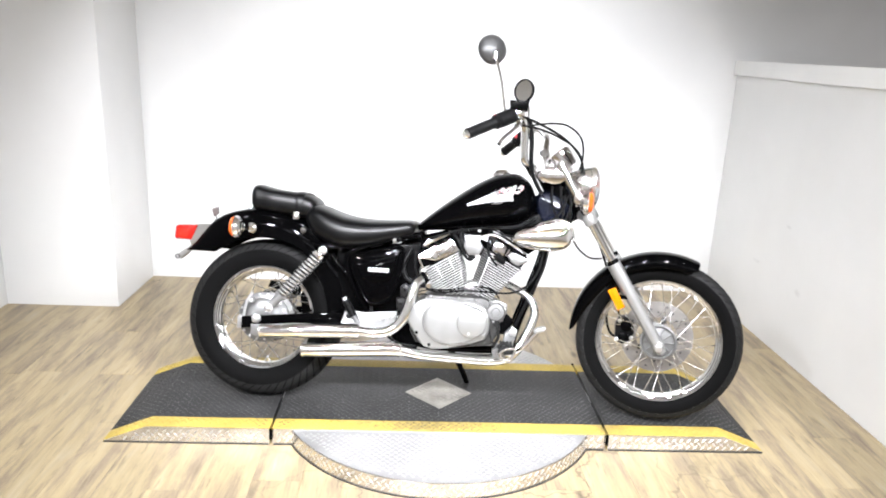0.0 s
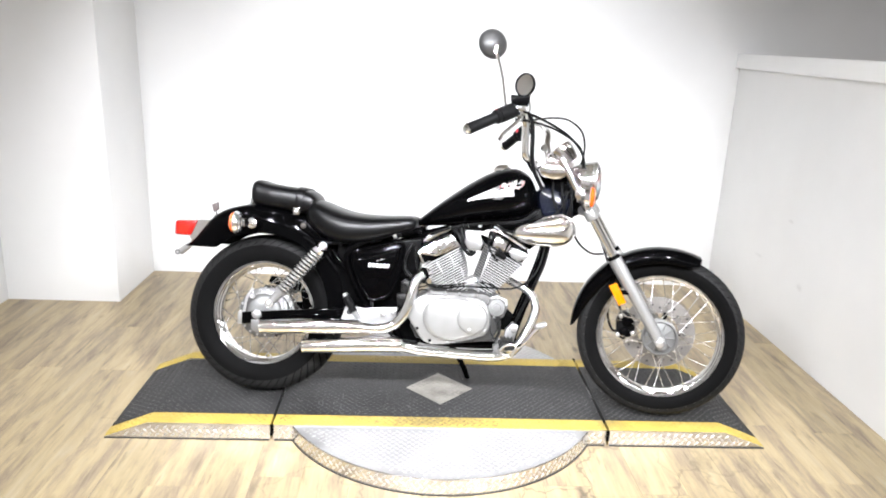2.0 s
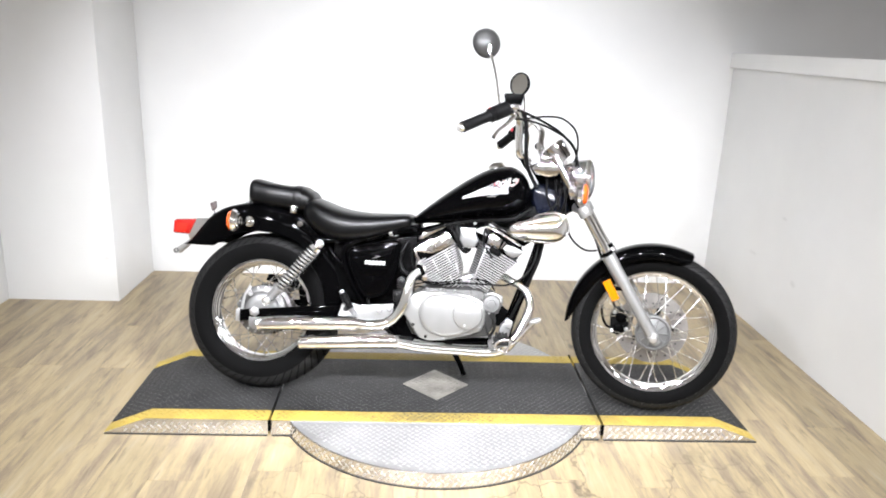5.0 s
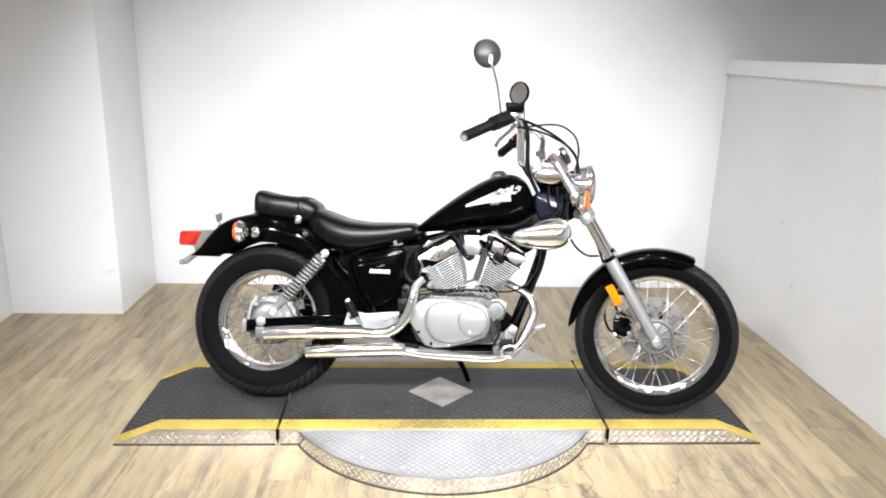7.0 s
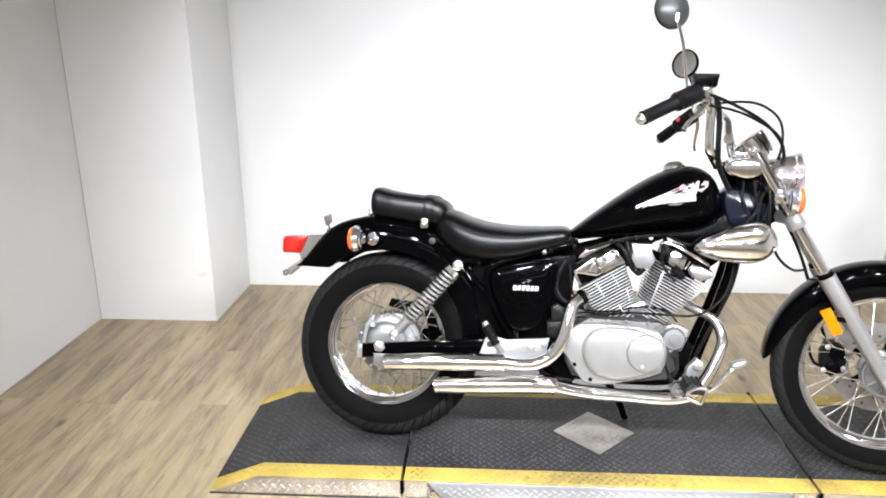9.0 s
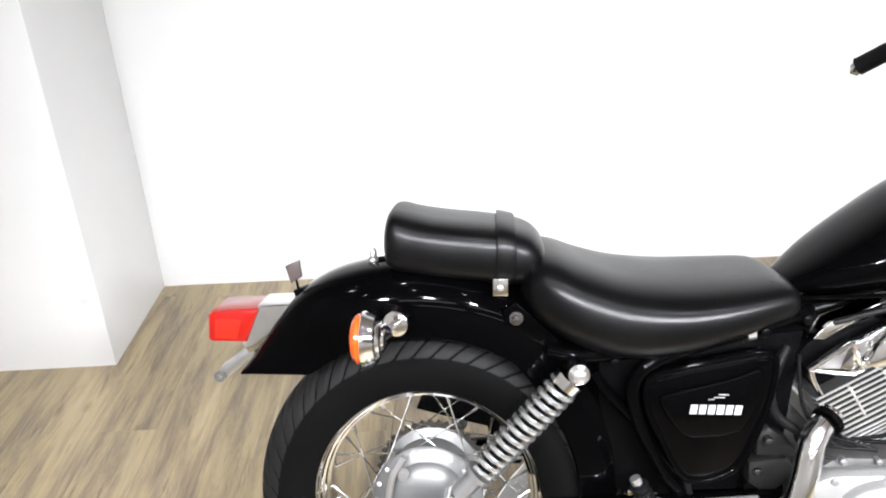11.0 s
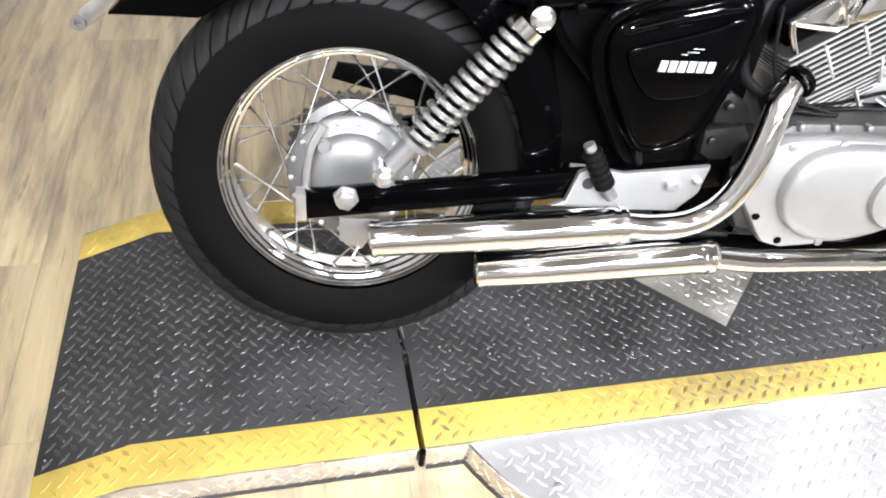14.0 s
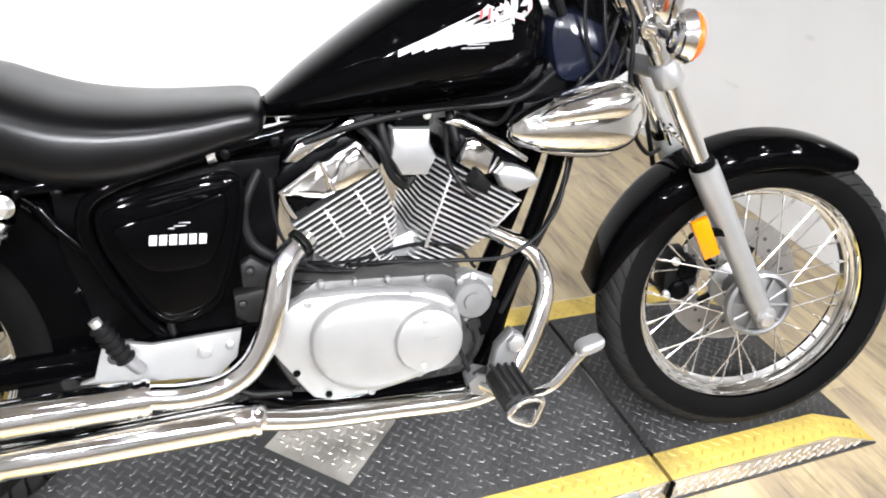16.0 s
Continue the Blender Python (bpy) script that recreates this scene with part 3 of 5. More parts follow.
# wheels
def tyre_mesh(centre, radius, half, rim, pitch, seg=520):
    """A tyre with slanted, curved shoulder grooves pressed into it."""
    bm = bmesh.new()
    wide = rim + 0.42 * (radius - rim)
    prof = []
    for k in range(33):
        s = -1 + 2 * k / 32
        a = abs(s)
        if a < 0.72:
            t = a / 0.72 * math.pi / 2
            v, r = half * math.sin(t) ** 0.9, wide + (radius - wide) * max(0.0, math.cos(t)) ** 0.82
        else:
            t = (a - 0.72) / 0.28
            v, r = half * (1 - 0.20 * t ** 1.7), wide + (rim - 0.001 - wide) * t
        prof.append((math.copysign(v, s), r, a))

    vs = []
    for i in range(seg):
        loop = []
        for v, r, a in prof:
            t = 2 * math.pi * (i + 20 * (min(a, 0.64) / 0.7) ** 1.3 + (pitch * 0.5 * min(1, a * 8) if v > 0 else 0)) / seg
            d = r - (0.005 if 0.08 < a < 0.62 and i % pitch in (0, 1, 2) else 0) - (0.003 if a < 0.03 else 0) + (0.0008 if 0.66 < a < 0.72 else 0)
            loop.append(bm.verts.new((centre[0] + d * math.cos(t), centre[1] + v, centre[2] + d * math.sin(t))))
        vs.append(loop)
    for i in range(seg):
        a, b = vs[i], vs[(i + 1) % seg]
        for j in range(len(prof) - 1):
            f = bm.faces.new((a[j], a[j + 1], b[j + 1], b[j]))
            mid = (prof[j][2] + prof[j + 1][2]) / 2
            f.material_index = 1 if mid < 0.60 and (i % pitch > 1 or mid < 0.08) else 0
    return bm


def spoke_ends(k, n, hub_r, rim_r, hub_v):
    side = 1 if k % 2 else -1
    cross = 1 if (k // 2) % 2 else -1
    a = 2 * math.pi * k / n
    return (hub_r * math.cos(a + cross * 0.75), side * hub_v, hub_r * math.sin(a + cross * 0.75)), (rim_r * math.cos(a), side * 0.008, rim_r * math.sin(a))


def wheel(name, centre, radius, half, rim_r, hub_prof, hub_r, hub_v, pitch, turn, label, lip, n=36):
    def fix(bm):
        return moved(bm, turn)

    hub = part(name, fix(lathe(hub_prof, centre, (0, 1, 0), 40)), HUB, bike, label)
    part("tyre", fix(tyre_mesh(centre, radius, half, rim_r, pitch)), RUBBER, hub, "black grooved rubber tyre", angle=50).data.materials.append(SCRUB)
    w = lip
    # rolled lip, then beads stepping down to the drop centre
    side = [(-w + 0.003, rim_r - 0.004), (-w, rim_r - 0.002), (-w - 0.001, rim_r + 0.003), (-w + 0.002, rim_r + 0.006), (-w + 0.006, rim_r + 0.003), (-w + 0.008, rim_r - 0.006), (-w + 0.012, rim_r - 0.0085), (-w + 0.016, rim_r - 0.0075), (-w + 0.018, rim_r - 0.012), (-w + 0.022, rim_r - 0.0145), (-w + 0.026, rim_r - 0.0135), (-w + 0.028, rim_r - 0.019)]
    rim = side + [(-0.008, rim_r - 0.022), (0.008, rim_r - 0.022)] + [(-a, r) for a, r in side[::-1]] + [(w - 0.012, rim_r + 0.004), (0.0, rim_r - 0.006), (-w + 0.012, rim_r + 0.004)]
    part("rim", fix(lathe(rim, centre, (0, 1, 0), 96, closed=True)), CHROME, hub, "polished chrome wheel rim", angle=30)
    for k in range(n):
        p, q = spoke_ends(k, n, hub_r, rim_r - 0.021, hub_v)
        p, q = Vector(centre) + Vector(p), Vector(centre) + Vector(q)
        d = (p - q).normalized()
        bm = tube([p, q], 0.0016, 6, smooth=False)
        tube([q, q + d * 0.014], 0.0030, 6, smooth=False, bm=bm)
        part("spoke", fix(bm), SPOKE, hub)
    return hub


R_AXLE, F_AXLE = (0.003, -0.010, 0.294), (1.508, -0.0155, 0.313)


def leaned(centre, degrees):
    """A lean about the axle, away from the right side."""
    return Matrix.Translation(centre) @ Matrix.Rotation(radians(-degrees), 4, "X") @ Matrix.Translation(-Vector(centre))


REAR_LEAN, FRONT_LEAN = leaned(R_AXLE, 5.8), STEER @ leaned(F_AXLE, 4.7)


def on_rear(name, bm, mat, label=""):
    return part(name, moved(bm, REAR_LEAN), mat, rear_wheel, label)


def on_front(name, bm, mat, label="", angle=38):
    return part(name, moved(bm, FRONT_LEAN), mat, front_wheel, label, angle=angle)


rear_hub = [(-0.060, 0.02), (-0.061, 0.074), (-0.058, 0.080), (-0.056, 0.092), (-0.052, 0.096), (-0.046, 0.096), (-0.042, 0.088), (-0.02, 0.076), (0.04, 0.076), (0.045, 0.092), (0.052, 0.092), (0.056, 0.05), (0.10, 0.02)]
rear_wheel = wheel("rear_wheel", R_AXLE, 0.302, 0.072, 0.197, rear_hub, 0.092, 0.047, 10, REAR_LEAN, "spoked rear wheel with drum brake hub", 0.050)
on_rear("brake_plate", lathe([(-0.074, 0.01), (-0.076, 0.030), (-0.074, 0.056), (-0.066, 0.070), (-0.060, 0.073)], R_AXLE, (0, 1, 0), 40), HUB, "cast brake plate")
for k in range(18):
    a = 2 * math.pi * k / 18
    on_rear("spoke_head", lathe([(-0.057, 0.0045), (-0.060, 0.004), (-0.062, 0.001)], (0.0865 * math.cos(a), R_AXLE[1], R_AXLE[2] + 0.0865 * math.sin(a)), (0, 1, 0), 8), STEEL)
teeth = [(R_AXLE[0] + r * math.cos(a), R_AXLE[2] + r * math.sin(a)) for k in range(41) for r, a in ((0.099, 2 * math.pi * (k + 0.1) / 41), (0.105, 2 * math.pi * (k + 0.4) / 41), (0.105, 2 * math.pi * (k + 0.6) / 41), (0.099, 2 * math.pi * (k + 0.9) / 41))]
on_rear("sprocket", slab(teeth, 0.038, 0.045, 0), SPROCKET, "dark steel chain sprocket")
on_rear("brake_lever", tube([(-0.035, -0.095, 0.385), (-0.055, -0.10, 0.345), (-0.062, -0.10, 0.275), (-0.055, -0.10, 0.26)], 0.006, 8), STEEL)
on_rear("brake_cam", lathe([(-0.105, 0.008), (-0.09, 0.009)], (-0.035, 0, 0.355), (0, 1, 0), 12), STEEL)
front_hub = [(-0.062, 0.012), (-0.062, 0.035), (-0.056, 0.060), (-0.048, 0.066), (-0.042, 0.062), (-0.030, 0.038), (0.025, 0.034), (0.035, 0.055), (0.045, 0.055), (0.05, 0.02)]
front_wheel = wheel("front_wheel", F_AXLE, 0.3035, 0.047, 0.228, front_hub, 0.052, 0.038, 10, FRONT_LEAN, "spoked front wheel with disc brake", 0.031)
on_front("hub_ring", lathe([(-0.066, 0.056), (-0.070, 0.060), (-0.066, 0.066), (-0.055, 0.066), (-0.055, 0.056)], F_AXLE, (0, 1, 0), 40, closed=True), HUB, "cast hub rim")
for k in range(10):
    a = 2 * math.pi * k / 10
    c, s = math.cos(a), math.sin(a)
    on_front("hub_rib", tube([(F_AXLE[0] + 0.020 * c, F_AXLE[1] - 0.066, F_AXLE[2] + 0.020 * s), (F_AXLE[0] + 0.058 * c, F_AXLE[1] - 0.064, F_AXLE[2] + 0.058 * s)], 0.0034, 6, smooth=False), HUB)
bm = lathe([(0.052, 0.075), (0.052, 0.136), (0.057, 0.136), (0.057, 0.075)], F_AXLE, (0, 1, 0), 64, closed=True)
on_front("brake_disc", bm, DISC, "drilled steel brake disc", angle=30)
for k in range(24):
    a = 2 * math.pi * k / 24
    r = 0.095 + 0.012 * (k % 3)
    on_front("disc_hole", lathe([(0.0512, 0.0042), (0.0518, 0.0042)], (F_AXLE[0] + r * math.cos(a), F_AXLE[1], F_AXLE[2] + r * math.sin(a)), (0, 1, 0), 8), GAP)
for k in range(5):
    a = 2 * math.pi * k / 5
    on_front("disc_arm", tube([(F_AXLE[0] + 0.03 * math.cos(a), 0.03, F_AXLE[2] + 0.03 * math.sin(a)), (F_AXLE[0] + 0.082 * math.cos(a), 0.034, F_AXLE[2] + 0.082 * math.sin(a))], 0.009, 6, smooth=False), SATIN)
caliper = front("brake_caliper", slab([(1.352, 0.300), (1.360, 0.276), (1.384, 0.268), (1.412, 0.282), (1.424, 0.318), (1.416, 0.360), (1.392, 0.378), (1.362, 0.372), (1.350, 0.340)], 0.014, 0.080, 0.012), PLASTIC, bike, "black brake caliper")
for u, w in ((1.384, 0.300), (1.392, 0.346)):
    front("piston_boss", lathe([(0.016, 0.021), (0.006, 0.021), (0.002, 0.016), (0.001, 0.004)], (u, 0, w), (0, 1, 0), 20), SATIN, caliper)
for u, w in ((1.360, 0.290), (1.366, 0.364), (1.414, 0.300)):
    front("caliper_bolt", lathe([(0.016, 0.008), (0.006, 0.008), (0.004, 0.005)], (u, 0, w), (0, 1, 0), 6), STEEL, caliper)
front("caliper_bracket", slab([(1.398, 0.352), (1.430, 0.330), (1.462, 0.392), (1.436, 0.420), (1.412, 0.396)], 0.062, 0.076, 0.004), SATIN, caliper, "black caliper bracket")
front("bleed_nipple", tube([(1.392, 0.03, 0.374), (1.388, 0.03, 0.392)], 0.0035, 8, smooth=False), STEEL, caliper)
front("caliper_hose", tube([(1.330, 0.05, 0.470), (1.318, 0.045, 0.410), (1.318, 0.04, 0.350), (1.335, 0.04, 0.305), (1.360, 0.045, 0.290)], 0.0048, 8), PLASTIC, caliper, "black brake hose")


# fenders
def fender(centre, a0, a1, spec, half, turned, steps=40):
    """A rounded channel bent round the wheel. spec(s) gives outer and skirt radius along it."""
    loops = []
    for i in range(steps + 1):
        s = i / steps
        a = radians(a0 + (a1 - a0) * s)
        outer, skirt, wide = spec(s)
        loop, k = [], 9
        sect = [(-half * wide, skirt)] + [(-half * wide * math.cos(math.pi * j / (2 * k)) ** 0.55, skirt + (outer - skirt) * math.sin(math.pi * j / (2 * k)) ** 0.8) for j in range(1, k)]
        sect += [(0, outer)] + [(-v, r) for v, r in sect[::-1]]
        sect += [(v * 0.95, r - 0.003) for v, r in sect[::-1]]
        loops.append([(centre[0] + r * math.cos(a), v + centre[1], centre[2] + r * math.sin(a)) for v, r in sect])
    bm = rings(bmesh.new(), loops)
    return moved(bm, STEER) if turned else bm


REAR_LINE = np.array(smooth_line([(-4, 0.345), (12, 0.358), (30, 0.375), (50, 0.391), (70, 0.401), (90, 0.406), (104, 0.409), (114, 0.412), (122, 0.407), (129, 0.395), (136, 0.384), (144, 0.379)], 6))


def rear_spec(s):
    a = -4 + 146.0 * s
    outer = float(np.interp(a, REAR_LINE[:, 0], REAR_LINE[:, 1]))
    # the skirt follows the tyre, then runs level to the tail
    level = 0.232 / math.sin(radians(a)) if a > 90 else 0.0
    return outer, min(max(float(np.interp(a, (-4, 40, 60), (0.258, 0.270, 0.297))), level), outer - 0.004), 1.0


part("rear_fender", fender((0, 0, 0.31), -4, 142, rear_spec, 0.094, False, 92), GLOSS, bike, "deep gloss black rear fender", angle=50)


def front_spec(s):
    return 0.330 + 0.006 * math.sin(math.pi * s), 0.330 - 0.040 * (min(1, s * 4, 0.25 + (1 - s) * 9) ** 0.5) - 0.004, 0.74 + 0.26 * min(1, s / 0.35)


part("front_fender", fender((1.508, -0.010, 0.31), 177, 68, front_spec, 0.064, True, 48), GLOSS, bike, "gloss black front fender", angle=50)

# tank, seats
TANK = [(0.575, 0.664, 0.690, 0.045, 2.2), (0.635, 0.668, 0.742, 0.090, 2.3), (0.705, 0.675, 0.797, 0.118, 2.3), (0.77, 0.683, 0.843, 0.136, 2.3), (0.834, 0.690, 0.880, 0.145, 2.3), (0.889, 0.697, 0.899, 0.146, 2.3), (0.940, 0.704, 0.901, 0.138, 2.3), (0.978, 0.716, 0.884, 0.117, 2.3), (1.004, 0.740, 0.853, 0.082, 2.2), (1.018, 0.772, 0.816, 0.035, 2.0)]
tank = part("fuel_tank", hull(TANK, 40, 7), GLOSS, bike, "gloss black teardrop fuel tank", angle=60)
part("tank_seam", tube([(0.60, -0.062, 0.668), (0.70, -0.108, 0.686), (0.83, -0.133, 0.702), (0.93, -0.132, 0.714), (0.985, -0.112, 0.735), (1.012, -0.08, 0.762)], 0.0035, 8), GLOSS, tank)
part("fuel_cap", lathe([(0, 0.036), (0.008, 0.036), (0.012, 0.032), (0.018, 0.028), (0.022, 0.02), (0.023, 0.001)], (0.880, 0.0, 0.893), (-0.12, 0, 1), 28), CHROME, tank, "round chrome fuel cap")


def tank_skin(u, w):
    """v of the tank's right side at (u, w), by the stations of its hull."""
    st = TANK
    us = [s[0] for s in st]
    lo, hi, half = (float(np.interp(u, us, [s[k] for s in st])) for k in (1, 2, 3))
    s = min(0.98, abs((w - (lo + hi) / 2) / ((hi - lo) / 2)))
    return -half * (1 - s ** 2.3) ** (1 / 2.3)


def decal(name, pts, mat, lift=0.0025, label=""):
    """A thin badge that follows the tank's side."""
    bm = bmesh.new()
    out = [bm.verts.new((u, tank_skin(u, w) - lift, w)) for u, w in pts]
    mid = bm.verts.new((sum(p[0] for p in pts) / len(pts), tank_skin(sum(p[0] for p in pts) / len(pts), sum(p[1] for p in pts) / len(pts)) - lift, sum(p[1] for p in pts) / len(pts)))
    for a, b in zip(out, out[1:] + out[:1]):
        bm.faces.new((a, b, mid))
    bmesh.ops.solidify(bm, geom=bm.faces[:], thickness=0.0012)
    return part(name, bm, mat, tank, label)


# wing-shaped badge of feather strips, in plain shapes
for k in range(6):
    a, b = (0.762 + 0.018 * k, 0.772 + 0.004 * k), (0.918 + 0.002 * k, 0.848 - 0.0095 * k)
    n = 6
    strip = [(a[0] + (b[0] - a[0]) * i / n, a[1] + (b[1] - a[1]) * i / n + 0.0048) for i in range(n + 1)]
    decal("badge_feather", strip + [(u, w - 0.0092) for u, w in strip[::-1]], EMBLEM, 0.0025 + 0.0004 * k, "silver wing badge strip")
rb = random.Random(7)
for k in range(11):
    u, w, ang, size = 0.885 + 0.0072 * k, 0.838 + rb.uniform(-0.012, 0.016), rb.uniform(0, 3.1), rb.uniform(0.010, 0.018)
    c, sn = math.cos(ang), math.sin(ang)
    decal("badge_leaf", [(u + (x * c - y * sn) * size, w + (x * sn + y * c) * size) for x, y in ((-1, 0), (-0.2, -0.4), (0.9, -0.2), (0.4, 0.35))], PINK if k % 3 == 1 else EMBLEM, 0.0055 + 0.0002 * k, "silver badge leaf")
for k in range(3):
    decal("badge_stroke", [(0.850 + 0.008 * k, 0.781 + 0.005 * k), (0.884 + 0.006 * k, 0.783 + 0.005 * k), (0.885 + 0.006 * k, 0.785 + 0.005 * k), (0.852 + 0.008 * k, 0.7832 + 0.005 * k)], EMBLEM, 0.0025, "silver badge stroke")
for u0, tall, tint in ((0.874, 0.012, EMBLEM_RED), (0.886, 0.016, EMBLEM_RED), (0.898, 0.009, PINK), (0.909, 0.011, PINK), (0.920, 0.008, PINK)):
    decal("badge_bar", [(u0, 0.822), (u0 + 0.0035, 0.822), (u0 + 0.006, 0.822 + tall), (u0 + 0.0025, 0.822 + tall)], tint, 0.0075, "dark red badge bar")

part("rider_seat", hull([(0.158, 0.668, 0.708, 0.090, 2.6), (0.178, 0.636, 0.738, 0.122, 2.8), (0.21, 0.612, 0.738, 0.142, 2.9), (0.26, 0.590, 0.720, 0.156, 3.0), (0.32, 0.579, 0.704, 0.164, 3.1), (0.40, 0.588, 0.697, 0.162, 3.1), (0.48, 0.612, 0.699, 0.148, 3.1), (0.54, 0.634, 0.702, 0.130, 3.2), (0.564, 0.643, 0.700, 0.120, 3.2), (0.574, 0.652, 0.694, 0.106, 2.6), (0.579, 0.668, 0.682, 0.07, 2.2)], 44, 6), VINYL, bike, "black vinyl rider seat", angle=60)
pad = part("passenger_seat", hull([(-0.061, 0.735, 0.765, 0.055, 2.6), (-0.054, 0.713, 0.797, 0.086, 3.0), (-0.040, 0.706, 0.805, 0.096, 3.4), (-0.01, 0.702, 0.798, 0.099, 3.4), (0.03, 0.698, 0.791, 0.103, 3.6), (0.12, 0.688, 0.782, 0.102, 3.6), (0.165, 0.686, 0.772, 0.098, 3.4), (0.188, 0.692, 0.757, 0.085, 2.8), (0.198, 0.712, 0.738, 0.06, 2.2)], 36, 6), VINYL, bike, "black vinyl passenger seat pad", angle=60)
bm = hull([(0.120, 0.688, 0.785, 0.104, 3.6), (0.121, 0.686, 0.788, 0.107, 3.6), (0.147, 0.685, 0.783, 0.105, 3.5), (0.148, 0.687, 0.780, 0.102, 3.5)], 36, 2)
part("strap", bm, VINYL, pad, "black vinyl grab strap", angle=60)
part("strap_plate", box((0.113, -0.1115, 0.682), (0.137, -0.100, 0.710), 0.003), CHROME, pad, "chrome strap plate")
part("strap_rivet", lathe([(0, 0.0055), (-0.003, 0.0045), (-0.004, 0.001)], (0.125, -0.1115, 0.696), (0, 1, 0), 12), STEEL, pad)
part("seat_bolt", tube([(-0.050, 0, 0.715), (-0.088, 0, 0.712)], 0.004, 8, smooth=False), SATIN, pad)
part("seat_knob", lathe([(-0.004, 0.009), (0.0, 0.010), (0.003, 0.009), (0.005, 0.006), (0.016, 0.0055), (0.020, 0.002)], (-0.087, 0, 0.712), (0, 0, 1), 14), STEEL, pad)


# tail lamp, plate bracket, rear signals
tail = part("tail_lamp", slab([(-0.312, 0.572), (-0.302, 0.555), (-0.270, 0.556), (-0.222, 0.606), (-0.200, 0.636), (-0.208, 0.645), (-0.280, 0.641)], -0.040, 0.040, 0.008), CHROME, bike, "chrome tail lamp housing")
part("red_lens", slab([(-0.369, 0.583), (-0.363, 0.577), (-0.302, 0.576), (-0.276, 0.637), (-0.357, 0.633), (-0.366, 0.626)], -0.044, 0.044, 0.008), RED, tail, "red plastic lamp lens")
part("lens_panel", slab([(-0.355, 0.585), (-0.318, 0.584), (-0.306, 0.618), (-0.352, 0.620)], -0.0430, -0.0455, 0.001), BRIGHT_RED, tail, "bright red reflector panel")
part("plate_bracket", slab([(-0.372, 0.502), (-0.352, 0.498), (-0.305, 0.540), (-0.295, 0.556), (-0.312, 0.556), (-0.362, 0.520)], -0.012, 0.012, 0.003), STEEL, bike, "bare steel plate bracket")
part("bracket_loop", lathe([(-0.003, 0.005), (-0.003, 0.010), (0.003, 0.010), (0.003, 0.005)], (-0.360, -0.026, 0.508), (0, 1, 0), 18, closed=True), HUB, bike, "bare steel bracket eye")
flag = part("tag_post", tube([(-0.216, 0, 0.648), (-0.222, 0, 0.675)], 0.0022, 8, smooth=False), SATIN, bike, "thin black tag post")
part("tag_plate", slab([(-0.239, 0.700), (-0.214, 0.711), (-0.211, 0.682), (-0.230, 0.670)], -0.006, 0.006, 0.0025), TAG, flag, "small square brownish plate")
part("tag_clip", slab([(-0.226, 0.658), (-0.198, 0.668), (-0.196, 0.648), (-0.222, 0.646)], -0.010, 0.010, 0.002), SATIN, bike, "black plastic clip on the fender")


def turn_signal(centre, ahead, fix, stem_from):
    """A round chrome lamp; ahead is 1 where its lens looks forward."""
    body = lathe([(-0.024, 0.006), (-0.0235, 0.014), (-0.020, 0.017), (-0.0185, 0.026), (-0.014, 0.0285), (-0.0115, 0.034), (-0.006, 0.0365), (-0.003, 0.0375), (0.001, 0.0405), (0.006, 0.0405), (0.008, 0.038)], centre, (ahead, 0, 0), 28)
    lamp = part("turn_signal", moved(body, fix), CHROME, bike, "round chrome turn signal")
    part("lens", moved(lathe([(0.006, 0.036), (0.014, 0.0365), (0.020, 0.032), (0.024, 0.02), (0.025, 0.001)], centre, (ahead, 0, 0), 28), fix), ORANGE, lamp, "orange plastic lens")
    a, b = Vector(centre) + Vector((-0.012 * ahead, 0, 0)), Vector(stem_from)
    part("stem", moved(tube([a, a.lerp(b, 0.45), a.lerp(b, 0.5), b], [0.011, 0.011, 0.0085, 0.0085], 12, smooth=False), fix), CHROME, lamp)
    part("stem_flange", moved(tube([a.lerp(b, 0.62), a.lerp(b, 0.65), a.lerp(b, 0.74), a.lerp(b, 0.77)], [0.014, 0.020, 0.020, 0.014], 16, smooth=False), fix), CHROME, lamp, "chrome stem flange")
    part("lens_screw", moved(lathe([(0, 0.003), (0.003, 0.003), (0.004, 0.001)], Vector(centre) + Vector((-0.006 * ahead, math.copysign(0.030, centre[1]), -0.020)), (0, math.copysign(1, centre[1]), 0), 8), fix), STEEL, lamp)
    return lamp


ID = Matrix.Identity(4)
for s in (-1, 1):
    turn_signal((-0.066, s * 0.20, 0.645), -1, ID, (-0.026, s * 0.088, 0.640))
    turn_signal((1.215, s * 0.16, 0.825), 1, STEER, (1.175, s * 0.075, 0.83))
for s in (-1, 1):
    part("fender_bolt", lathe([(0, 0.011), (0.004, 0.011), (0.0045, 0.006), (0.010, 0.006), (0.011, 0.001)], (0.150, s * 0.094, 0.642), (0, s, 0), 14), SPROCKET, bike)
    part("bolt_bracket", slab([(0.128, 0.655), (0.150, 0.668), (0.176, 0.646), (0.225, 0.598), (0.205, 0.585), (0.150, 0.622), (0.132, 0.634)], s * 0.084, s * 0.0945, 0.004), GLOSS, bike, "gloss black fender bracket")

